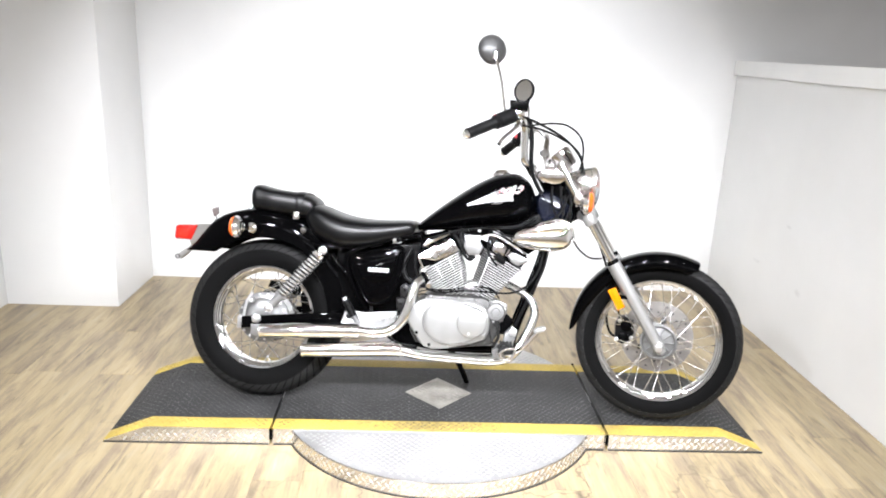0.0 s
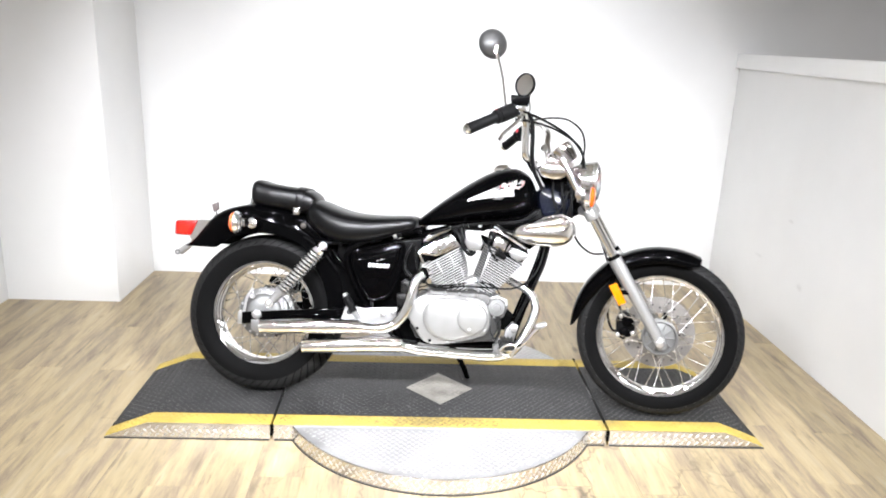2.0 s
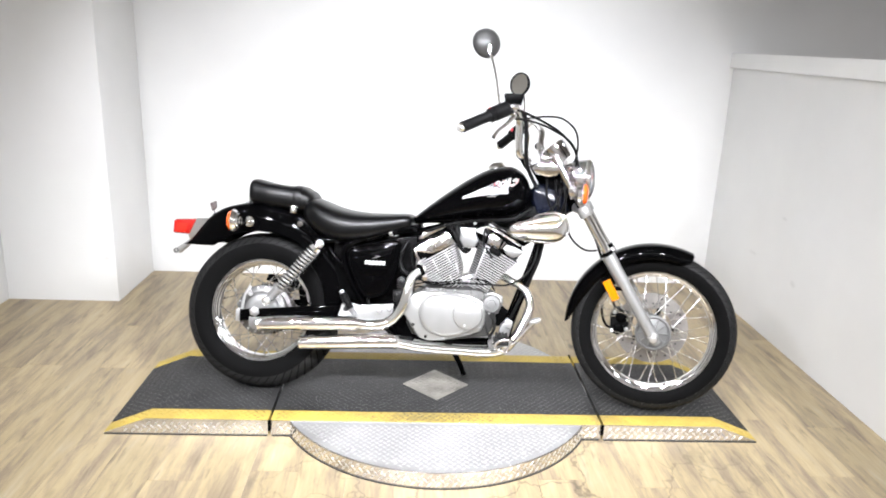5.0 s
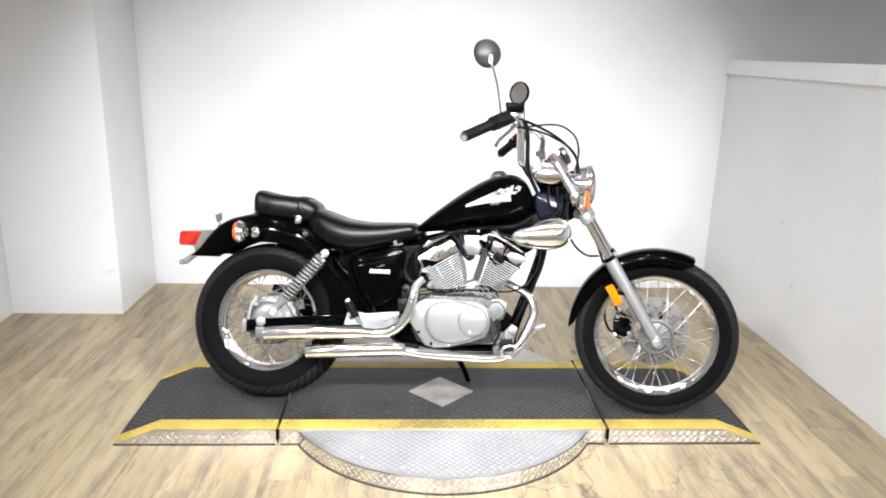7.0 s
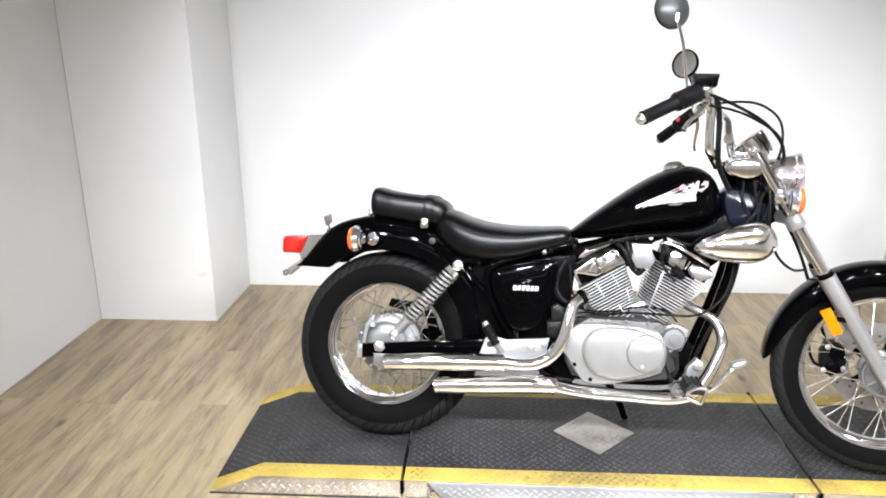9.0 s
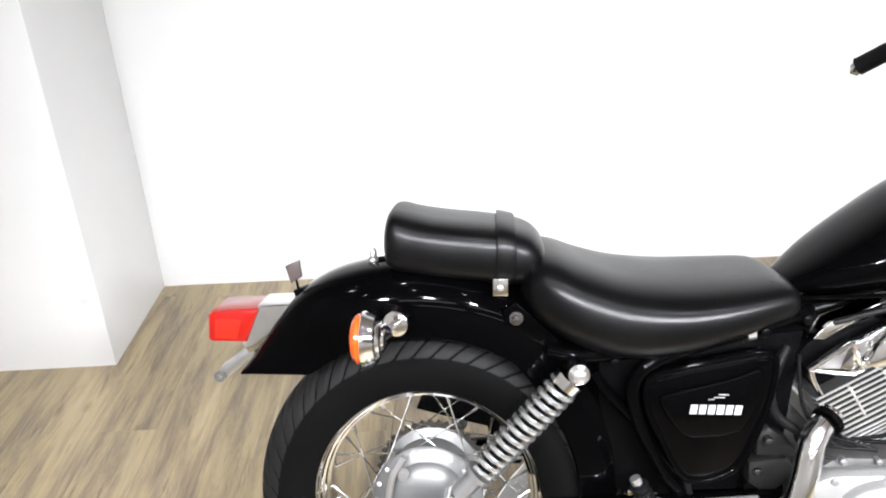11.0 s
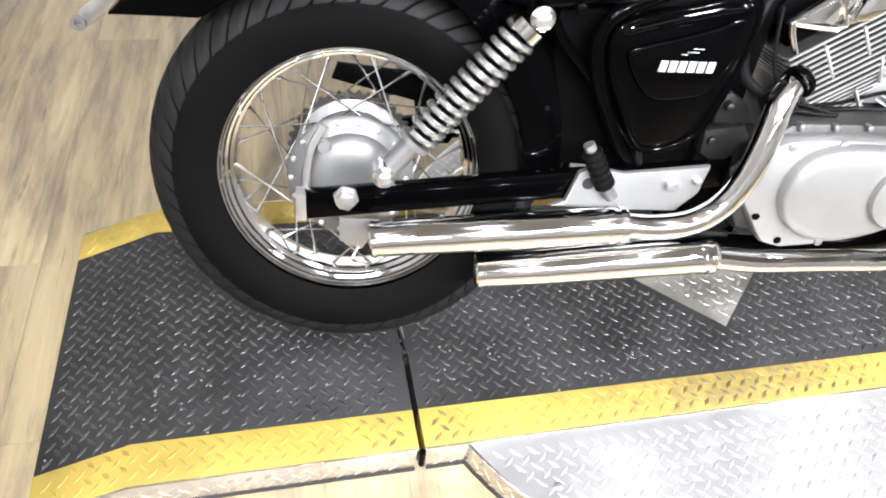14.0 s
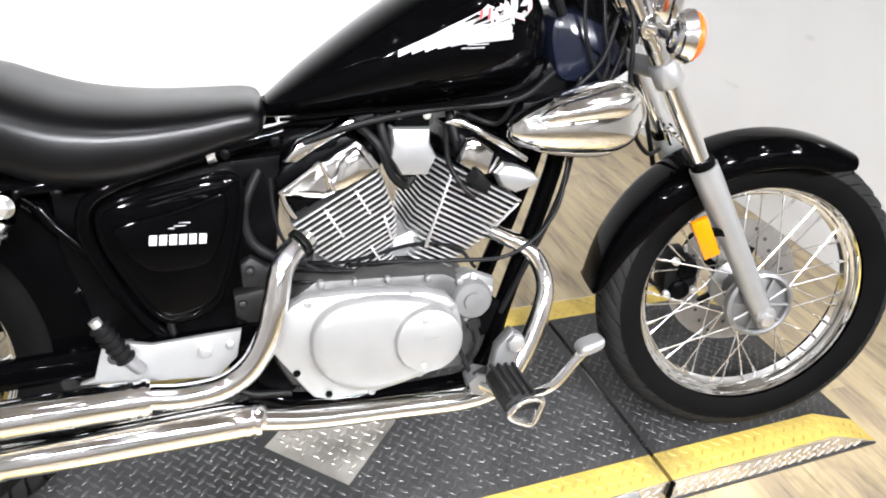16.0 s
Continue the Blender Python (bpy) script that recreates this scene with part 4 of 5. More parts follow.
# rear shocks and swingarm
for s in (-1, 1):
    top, foot = Vector((0.242, s * 0.142, 0.575)), Vector((0.050, s * 0.142, 0.350))
    d = (foot - top).normalized()
    shock = part("rear_shock", tube([top, foot], 0.012, 12, smooth=False), SATIN, bike, "chrome rear shock absorber")
    coil, n = [], 13 * 10
    x = d.orthogonal().normalized()
    y = d.cross(x)
    for k in range(n + 1):
        a = 2 * math.pi * k / 10
        p = top + d * (0.030 + 0.190 * k / n)
        coil.append(p + (x * math.cos(a) + y * math.sin(a)) * 0.0225)
    part("coil_spring", tube(coil, 0.0046, 8, per=1), SPRING, shock, "chrome coil spring")
    part("upper_cap", tube([top + d * 0.016, top + d * 0.032], 0.0245, 20, smooth=False), CHROME, shock)
    part("lower_cap", tube([foot - d * 0.068, foot - d * 0.060, foot - d * 0.058, foot - d * 0.015], [0.024, 0.024, 0.016, 0.016], 20, smooth=False), ALU, shock)
    for p in (top, foot):
        part("eye", lathe([(-0.014, 0.010), (-0.016, 0.016), (0.016, 0.016), (0.018, 0.010)], p, (0, 1, 0), 20), CHROME, shock)
        part("eye_bolt", lathe([(0.014, 0.011), (0.024, 0.011), (0.026, 0.008)], p, (0, s, 0), 6), STEEL, shock)
    arm = part("swingarm", slab([(-0.062, 0.262), (0.30, 0.300), (0.56, 0.325), (0.56, 0.365), (0.30, 0.345), (-0.062, 0.306)], s * 0.106, s * 0.128, 0.005), GLOSS, bike, "black steel swingarm leg")
    part("axle_nut", lathe([(0, 0.019), (0.004, 0.019), (0.005, 0.0145), (0.016, 0.0145), (0.018, 0.010)], (-0.003, s * 0.128, 0.302), (0, s, 0), 6), STEEL, arm, "zinc axle nut")
    part("chain_adjuster", box((-0.075, min(s * 0.104, s * 0.131), 0.262), (-0.060, max(s * 0.104, s * 0.131), 0.306), 0.002), STEEL, arm)

part("chain_guard", slab([(-0.030, 0.398), (-0.020, 0.424), (0.10, 0.412), (0.20, 0.386), (0.45, 0.372), (0.45, 0.335), (0.20, 0.342), (0.168, 0.287), (0.118, 0.287), (0.105, 0.364), (0.0, 0.390)], 0.084, 0.100, 0.004), SATIN, bike, "black steel chain guard")

# exhausts
def pipe(name, pts, radii, label, parent=None):
    return part(name, tube(pts, radii, 28, 8), CHROME, parent or bike, label, angle=50)


upper = pipe("upper_muffler", [(0.036, -0.188, 0.268), (0.12, -0.188, 0.275), (0.25, -0.187, 0.284), (0.36, -0.184, 0.290), (0.40, -0.183, 0.291)], [0.0245, 0.0265, 0.027, 0.0265, 0.025], "long chrome upper muffler")
lower = pipe("lower_muffler", [(0.192, -0.178, 0.206), (0.30, -0.178, 0.215), (0.44, -0.176, 0.227), (0.53, -0.174, 0.233), (0.555, -0.172, 0.230)], [0.0245, 0.027, 0.0285, 0.028, 0.022], "long chrome lower muffler")
for root, end in ((upper, (0.036, -0.188, 0.268)), (lower, (0.192, -0.178, 0.206))):
    part("tip_ring", lathe([(-0.004, 0.018), (-0.005, 0.0235), (-0.002, 0.0262), (0.004, 0.0258), (0.004, 0.018)], end, (1, 0, 0.11), 28, closed=True), CHROME, root)
    part("bore", lathe([(-0.0035, 0.0005), (-0.0035, 0.018)], end, (1, 0, 0.11), 24), GAP, root, "dark exhaust bore")
pipe("upper_header", [(0.395, -0.183, 0.291), (0.445, -0.183, 0.288), (0.500, -0.182, 0.297), (0.540, -0.179, 0.325), (0.566, -0.175, 0.372), (0.580, -0.168, 0.425), (0.594, -0.152, 0.475), (0.63, -0.12, 0.50)], [0.0190] * 8, "bent chrome exhaust pipe")
pipe("lower_header", [(0.55, -0.172, 0.228), (0.63, -0.165, 0.216), (0.76, -0.155, 0.211), (0.89, -0.148, 0.210), (0.955, -0.140, 0.232), (0.998, -0.128, 0.290), (1.028, -0.112, 0.36), (1.032, -0.095, 0.402), (1.008, -0.08, 0.446), (0.955, -0.06, 0.472), (0.900, -0.03, 0.495)], [0.0185] * 5 + [0.0175, 0.016, 0.015, 0.015, 0.015, 0.015], "bent chrome exhaust pipe")
for p, d in (((0.392, -0.183, 0.291), (1, 0, 0.05)), ((0.375, -0.183, 0.2905), (1, 0, 0.05)), ((0.545, -0.173, 0.231), (1, 0, 0.05)), ((0.530, -0.174, 0.232), (1, 0, 0.05))):
    part("pipe_clamp", lathe([(-0.004, 0.023), (-0.004, 0.0285), (0.004, 0.0285), (0.004, 0.023)], p, d, 28, closed=True), CHROME, bike)
part("muffler_hanger", slab([(-0.012, 0.25), (0.02, 0.236), (0.035, 0.262), (0.045, 0.286), (-0.012, 0.288)], -0.165, -0.160, 0.002), ALU, upper)

# engine
engine = part("engine", slab([(0.575, 0.30), (0.60, 0.255), (0.70, 0.236), (0.88, 0.262), (0.91, 0.32), (0.90, 0.405), (0.845, 0.436), (0.64, 0.436), (0.585, 0.395)], 0.13, -0.135, 0.012), CASTING, bike, "silver V-twin engine crankcase")
cover = part("crank_cover", slab([(0.557, 0.362), (0.562, 0.344), (0.619, 0.262), (0.632, 0.248), (0.663, 0.239), (0.715, 0.244), (0.806, 0.268), (0.854, 0.287), (0.868, 0.316), (0.870, 0.352), (0.862, 0.386), (0.842, 0.408), (0.805, 0.419), (0.70, 0.425), (0.622, 0.421), (0.600, 0.410)], -0.130, -0.166, 0.011), SILVER, bike, "smooth silver crankcase cover")
# the swelling over the clutch, highest near its middle
ring = smooth_line([(0.626, 0.350), (0.634, 0.312), (0.664, 0.278), (0.720, 0.262), (0.788, 0.276), (0.836, 0.302), (0.856, 0.345), (0.842, 0.386), (0.800, 0.411), (0.735, 0.419), (0.672, 0.413), (0.638, 0.389)], 6, True)
bm = bmesh.new()
rings(bm, [[(0.735 + (p[0] - 0.735) * g, v, 0.348 + (p[1] - 0.348) * g) for p in ring] for g, v in ((1.0, -0.160), (0.995, -0.172), (0.975, -0.180), (0.94, -0.185), (0.80, -0.189), (0.5, -0.191), (0.1, -0.192))])
part("cover_dome", bm, SILVER, cover, "swollen silver clutch dome", angle=60)
part("round_cap", lathe([(-0.170, 0.054), (-0.196, 0.0535), (-0.2015, 0.0515), (-0.204, 0.047), (-0.2045, 0.001)], (0.806, 0, 0.351), (0, 1, 0), 44), SILVER, cover, "round silver inspection cap")
part("cap_mark", box((0.796, -0.2054, 0.356), (0.818, -0.2045, 0.3605), 0.0004), ALU, cover, "faint cast mark")
for u, w in ((0.797, 0.388), (0.797, 0.312)):
    part("cap_screw", lathe([(-0.2040, 0.0048), (-0.2062, 0.0048), (-0.2072, 0.003)], (u, 0, w), (0, 1, 0), 10), STEEL, cover)
for u, w in ((0.570, 0.352), (0.606, 0.298), (0.654, 0.256), (0.722, 0.253), (0.80, 0.277), (0.850, 0.304), (0.625, 0.412), (0.70, 0.417), (0.785, 0.414), (0.850, 0.392)):
    part("cover_screw", lathe([(-0.164, 0.0058), (-0.168, 0.0058), (-0.169, 0.0035)], (u, 0, w), (0, 1, 0), 10), SATIN if w < 0.36 and u < 0.66 else ALU, cover)
part("starter_motor", lathe([(-0.08, 0.034), (-0.140, 0.034), (-0.146, 0.030), (-0.147, 0.016), (-0.152, 0.015), (-0.153, 0.001)], (0.890, 0, 0.388), (0, 1, 0), 28), HUB, engine, "cast aluminium starter housing")
part("starter_bracket", slab([(0.848, 0.404), (0.862, 0.422), (0.894, 0.432), (0.930, 0.418), (0.932, 0.392), (0.916, 0.352), (0.890, 0.343), (0.868, 0.352)], -0.11, -0.128, 0.005), HUB, engine)
for u, w in ((0.893, 0.424), (0.922, 0.400), (0.884, 0.352)):
    part("starter_bolt", lathe([(-0.126, 0.006), (-0.134, 0.006), (-0.136, 0.004)], (u, 0, w), (0, 1, 0), 6), STEEL, engine)
part("crankcase_block", slab([(0.64, 0.44), (0.86, 0.44), (0.875, 0.47), (0.83, 0.50), (0.76, 0.47), (0.68, 0.50), (0.64, 0.47)], -0.07, 0.07, 0.01), ALU, engine, "bare aluminium cylinder base")


def cylinder(lean, foot, name, back, fore, corner, bridges):
    """A finned cylinder with its head. lean: degrees from upright, forward positive; back, fore: reach of the fins at heights."""
    m = Matrix.Translation((foot[0], 0, foot[1])) @ Matrix.Rotation(radians(lean), 4, "Y")
    part(name, moved(slab([(-0.018, 0.0), (0.020, 0.0), (0.045, 0.10), (0.052, 0.19), (-0.050, 0.19), (-0.042, 0.10)], -0.072, 0.072, 0.006), m), SATIN, engine, "dark finned engine cylinder")
    for k in range(-2, 17):
        z = 0.008 + k * 0.0090
        x0, x1 = (float(np.interp(z, *zip(*t))) for t in (back, fore))
        wide = 0.080 + 0.028 * max(0, min(1, k / 7))
        f, c = bmesh.new(), 0.008
        ring = [(x0, -wide), (x1 - c, -wide), (x1, -wide + c), (x1, wide - c), (x1 - c, wide), (x0, wide), (x0 - corner[0], wide - corner[1]), (x0 - corner[0], -wide + corner[1])]
        th = 0.0040
        rings(f, [[(x * g, y * g, z + dz) for x, y in ring] for dz, g in ((0, 0.985), (0.0007, 1), (th - 0.0007, 1), (th, 0.985))])
        for face in f.faces:
            if len(face.verts) > 4:
                face.material_index = 1
        part("fin", moved(f, m), FINS, engine, angle=20).data.materials.append(FINBODY)
    for (u0, z0), (u1, z1) in bridges:
        part("fin_bridge", moved(slab([(u0 - 0.0019, z0), (u0 + 0.0019, z0), (u1 + 0.0019, z1), (u1 - 0.0019, z1)], -0.1098, -0.102, 0.001), m), FINS, engine)
    part("cylinder_head", moved(box((-0.066, -0.10, 0.164), (0.076, 0.10, 0.208), 0.012), m), SATIN, engine, "dark cylinder head")
    return m


mr = cylinder(-31.6, (0.757, 0.425), "rear_cylinder", ((0.012, -0.022), (0.058, -0.057), (0.10, -0.074), (0.155, -0.075)), ((0.012, 0.026), (0.050, 0.052), (0.084, 0.066), (0.155, 0.080)), (0.004, 0.012),
              (((-0.0235, 0.149), (-0.023, 0.096)), ((0.0308, 0.149), (0.0308, 0.104)), ((0.004, 0.060), (0.004, 0.026)), ((0.047, 0.090), (0.038, 0.052))))
mf = cylinder(27, (0.833, 0.440), "front_cylinder", ((0.020, -0.029), (0.155, -0.054)), ((0.020, 0.045), (0.10, 0.066), (0.155, 0.086)), (0.026, 0.030),
              (((-0.049, 0.152), (-0.027, 0.020)), ((0.078, 0.150), (0.062, 0.10))))


for m in (mr, mf):
    part("rocker_box", moved(slab([(-0.072, 0.200), (0.076, 0.200), (0.066, 0.222), (0.040, 0.232), (-0.040, 0.232), (-0.064, 0.222)], -0.082, 0.092, 0.010), m), SATIN, engine, "black rocker box")
trim = part("head_trim", slab([(0.594, 0.566), (0.650, 0.613), (0.664, 0.616), (0.706, 0.645), (0.718, 0.638), (0.744, 0.604), (0.690, 0.572), (0.672, 0.568), (0.660, 0.562)], -0.094, -0.112, 0.005), CHROME, bike, "chrome cylinder head trim")
facet = bmesh.new()
va = [facet.verts.new(p) for p in ((0.602, -0.113, 0.570), (0.650, -0.113, 0.606), (0.664, -0.113, 0.604), (0.660, -0.113, 0.568))]
vm = facet.verts.new((0.634, -0.122, 0.576))
for p, q in zip(va, va[1:] + va[:1]):
    facet.faces.new((p, q, vm))
part("trim_facet", facet, CHROME, trim, "folded chrome trim facet", smooth=False)
for name, line in (("trim_edge", [(0.592, -0.116, 0.570), (0.652, -0.116, 0.614)]), ("trim_edge", [(0.652, -0.116, 0.614), (0.672, -0.116, 0.571)]), ("trim_edge", [(0.672, -0.116, 0.571), (0.658, -0.116, 0.564), (0.592, -0.116, 0.570)])):
    part(name, tube(line, 0.0034, 8, smooth=False), CHROME, trim)
part("trim_stay", tube([(0.595, -0.116, 0.570), (0.601, -0.116, 0.552), (0.614, -0.114, 0.530)], 0.0045, 10), CHROME, trim)
part("head_cap", slab([(0.667, 0.582), (0.672, 0.595), (0.678, 0.614), (0.702, 0.639), (0.710, 0.634), (0.729, 0.608), (0.690, 0.577)], -0.110, -0.132, 0.009), CHROME, engine, "chrome cylinder head cap")
part("rocker_cover", slab([(0.600, 0.610), (0.623, 0.640), (0.660, 0.654), (0.703, 0.676), (0.713, 0.664), (0.689, 0.650), (0.664, 0.638), (0.620, 0.609)], -0.050, -0.096, 0.007), CHROME, engine, "chrome rocker cover")
part("rocker_slot", slab([(0.634, 0.622), (0.652, 0.636), (0.684, 0.645), (0.676, 0.632)], -0.050, -0.092, 0.003), SATIN, engine, "black rocker slot")
part("head_cap", slab([(0.861, 0.611), (0.862, 0.625), (0.870, 0.647), (0.885, 0.649), (0.917, 0.627), (0.908, 0.592), (0.895, 0.592)], -0.100, -0.134, 0.010), CHROME, engine, "chrome cylinder head cap")
part("exhaust_cap", slab([(0.921, 0.594), (0.936, 0.607), (0.958, 0.604), (0.985, 0.593), (0.996, 0.582), (0.988, 0.572), (0.958, 0.561), (0.934, 0.572)], -0.095, -0.132, 0.009), ALU, engine, "cast aluminium valve cap")
for du in (0.0, 0.008):
    part("cap_rib", tube([(0.913 + du, -0.120, 0.594), (0.926 + du, -0.120, 0.618 - du)], 0.0028, 8, smooth=False), CHROME, engine)
part("rocker_cover", slab([(0.842, 0.668), (0.868, 0.677), (0.900, 0.661), (0.933, 0.646), (0.988, 0.611), (0.984, 0.601), (0.925, 0.634), (0.878, 0.657)], -0.055, -0.098, 0.006), CHROME, engine, "chrome rocker cover")
part("plug_cap", moved(tube([(0.0, -0.10, 0.150), (0.0, -0.128, 0.152), (-0.03, -0.142, 0.158)], 0.012, 10), mf), PLASTIC, engine, "black spark plug cap")
part("plug_lead", tube([(0.885, -0.142, 0.560), (0.868, -0.135, 0.575), (0.848, -0.115, 0.61), (0.85, -0.08, 0.66)], 0.0045, 8), PLASTIC, engine)
part("carburettor_cover", slab([(0.757, 0.664), (0.818, 0.664), (0.818, 0.640), (0.830, 0.619), (0.816, 0.590), (0.775, 0.590), (0.756, 0.619), (0.760, 0.640)], -0.075, -0.118, 0.010), ALU, engine, "cast aluminium valve cover")
part("valve_top", box((0.763, -0.110, 0.664), (0.818, -0.06, 0.688), 0.005), SATIN, engine, "black valve housing")
for u in (0.769, 0.812):
    part("valve_screw", lathe([(-0.110, 0.006), (-0.114, 0.006), (-0.115, 0.003)], (u, 0, 0.682), (0, 1, 0), 10), STEEL, engine)
for u0, dv in ((0.742, -0.09), (0.855, -0.08)):
    part("breather_hose", tube([(u0, dv, 0.685), (u0 + 0.006, dv - 0.012, 0.65), (u0 + 0.022, dv - 0.014, 0.61), (u0 + 0.05, dv, 0.575)], 0.0075, 10), PLASTIC, engine)
part("manifold", tube([(0.72, 0, 0.60), (0.79, 0, 0.62), (0.86, 0, 0.60)], 0.03, 14), SATIN, engine)

# small fittings round the crankcase
part("rubber_boot", tube([(0.588, -0.115, 0.455), (0.606, -0.128, 0.472), (0.628, -0.13, 0.468)], [0.012, 0.015, 0.011], 12), PLASTIC, engine, "black rubber boot")
part("pipe_flange", lathe([(-0.004, 0.018), (-0.004, 0.0235), (0.004, 0.0235), (0.004, 0.018)], (0.620, -0.134, 0.497), (0.8, 0.5, 0.45), 20, closed=True), SATIN, engine)
for k, (p, q) in enumerate((((0.60, -0.10, 0.44), (0.66, -0.138, 0.452)), ((0.625, -0.09, 0.452), (0.70, -0.13, 0.447)), ((0.60, -0.12, 0.43), (0.635, -0.14, 0.436)))):
    a, b = Vector(p), Vector(q)
    part("wire", tube([a, a.lerp(b, 0.5) + Vector((0, -0.006, 0.004)), b], 0.0026, 8), PLASTIC, engine, "black wire")
for u, w, r in ((0.648, 0.430, 0.006), (0.700, 0.431, 0.005), (0.752, 0.431, 0.005), (0.815, 0.429, 0.005), (0.868, 0.420, 0.006)):
    part("case_bolt", lathe([(-0.128, r), (-0.140, r), (-0.142, r * 0.6)], (u, 0, w), (0, 1, 0), 8), HUB, engine)
part("oil_line", tube([(0.875, -0.12, 0.36), (0.895, -0.135, 0.34), (0.905, -0.135, 0.30), (0.89, -0.12, 0.262)], 0.006, 10), DARKCAST, engine, "dark steel line")
part("line_nut", lathe([(-0.145, 0.012), (-0.125, 0.012)], (0.895, 0, 0.345), (0, 1, 0), 6), DARKCAST, engine)
part("engine_mount", slab([(0.88, 0.30), (0.935, 0.30), (0.955, 0.36), (0.93, 0.38), (0.90, 0.35)], -0.085, -0.10, 0.004), SATIN, engine, "black engine mount plate")
part("pedal_pivot", lathe([(-0.165, 0.020), (-0.150, 0.022), (-0.13, 0.022)], (0.905, 0, 0.243), (0, 1, 0), 6), ALU, bike, "hexagonal pedal pivot nut")
part("pivot_arm", slab([(0.885, 0.232), (0.925, 0.232), (0.955, 0.262), (0.94, 0.282), (0.895, 0.262)], -0.150, -0.160, 0.004), DARKCAST, bike)
part("switch_spring", tube([(0.895, -0.14, 0.25), (0.875, -0.135, 0.30), (0.87, -0.13, 0.33)], 0.004, 8), DARKCAST, bike)

# chrome air cleaner
air = part("air_cleaner", hull([(0.932, 0.652, 0.676, 0.012, 2.2), (0.950, 0.640, 0.690, 0.030, 2.4), (0.985, 0.630, 0.708, 0.042, 2.15), (1.035, 0.625, 0.725, 0.050, 2.15), (1.085, 0.625, 0.738, 0.052, 2.15), (1.120, 0.632, 0.736, 0.046, 2.15), (1.142, 0.650, 0.718, 0.030, 2.3), (1.148, 0.672, 0.698, 0.012, 2.0)], 36, 6), CHROME, bike, "chrome teardrop air cleaner cover", angle=60)
TILT = Matrix.Translation((0, -0.135, 0.682)) @ Matrix.Rotation(radians(-16), 4, "X") @ Matrix.Translation((0, 0, -0.682))
air.matrix_local = TILT
part("bulge", tube([(0.962, -0.166, 0.676), (0.995, -0.170, 0.690), (1.06, -0.174, 0.704), (1.10, -0.174, 0.711), (1.122, -0.170, 0.714)], [0.004, 0.014, 0.021, 0.023, 0.012], 24, 6), CHROME, air).matrix_parent_inverse = TILT.inverted()
part("bezel", tube([(0.943, -0.147, 0.668), (0.975, -0.150, 0.690), (1.036, -0.152, 0.722), (1.10, -0.152, 0.738), (1.142, -0.150, 0.716), (1.152, -0.148, 0.668), (1.097, -0.152, 0.629), (1.013, -0.152, 0.629), (0.959, -0.148, 0.644)], 0.0032, 8, 6, closed=True), CHROME, air).matrix_parent_inverse = TILT.inverted()
part("air_box", slab([(0.95, 0.640), (1.10, 0.632), (1.13, 0.66), (1.12, 0.72), (0.97, 0.70)], -0.10, 0.02, 0.01), SATIN, bike, "black air box")

part("lower_bracket", slab([(0.50, 0.235), (0.60, 0.22), (0.63, 0.26), (0.59, 0.36), (0.52, 0.37)], -0.098, 0.06, 0.006), SATIN, bike, "dark frame bracket")

# frame
for s in (-1, 1):
    part("down_tube", tube([(1.055, s * 0.035, 0.80), (1.062, s * 0.045, 0.62), (0.975, s * 0.06, 0.34), (0.945, s * 0.07, 0.245), (0.88, s * 0.085, 0.205), (0.62, s * 0.095, 0.205), (0.53, s * 0.098, 0.25), (0.52, s * 0.10, 0.34)], 0.016, 12), GLOSS, bike, "black steel frame tube")
    part("side_tube", tube([(0.60, s * 0.085, 0.655), (0.50, s * 0.112, 0.632), (0.37, s * 0.124, 0.590), (0.33, s * 0.126, 0.552), (0.338, s * 0.122, 0.49), (0.375, s * 0.115, 0.41), (0.42, s * 0.108, 0.345)], 0.011, 12), GLOSS, bike, "black steel frame tube")
    part("seat_rail", tube([(0.60, s * 0.08, 0.65), (0.44, s * 0.105, 0.615), (0.27, s * 0.110, 0.588), (0.20, s * 0.100, 0.592)], 0.012, 12), GLOSS, bike, "black steel seat rail")
part("backbone", tube([(1.04, 0, 0.80), (0.80, 0, 0.68), (0.55, 0, 0.60), (0.40, 0, 0.50)], 0.03, 14), SATIN, bike)
part("coil_bracket", slab([(0.83, 0.715), (0.95, 0.735), (1.06, 0.77), (1.075, 0.66), (1.00, 0.60), (0.93, 0.655)], -0.055, 0.055, 0.010), SATIN, bike, "black coil bracket under the tank")
part("head_tube", tube([(1.045, 0, 0.93), (1.16, 0, 0.735)], 0.046, 18, smooth=False), GLOSS, bike)
part("head_shroud", slab([(1.018, 0.822), (1.055, 0.842), (1.14, 0.805), (1.155, 0.730), (1.05, 0.720), (1.02, 0.77)], -0.072, 0.072, 0.034, per=5), SHROUD, bike, "dark satin steering head shroud")
part("battery_box", slab([(0.33, 0.40), (0.40, 0.31), (0.575, 0.30), (0.60, 0.62), (0.42, 0.60), (0.34, 0.57)], -0.075, 0.075, 0.01), SATIN, bike)
part("inner_guard", slab([(0.285, 0.34), (0.42, 0.33), (0.40, 0.60), (0.28, 0.60)], -0.085, 0.085, 0.01), SATIN, bike)
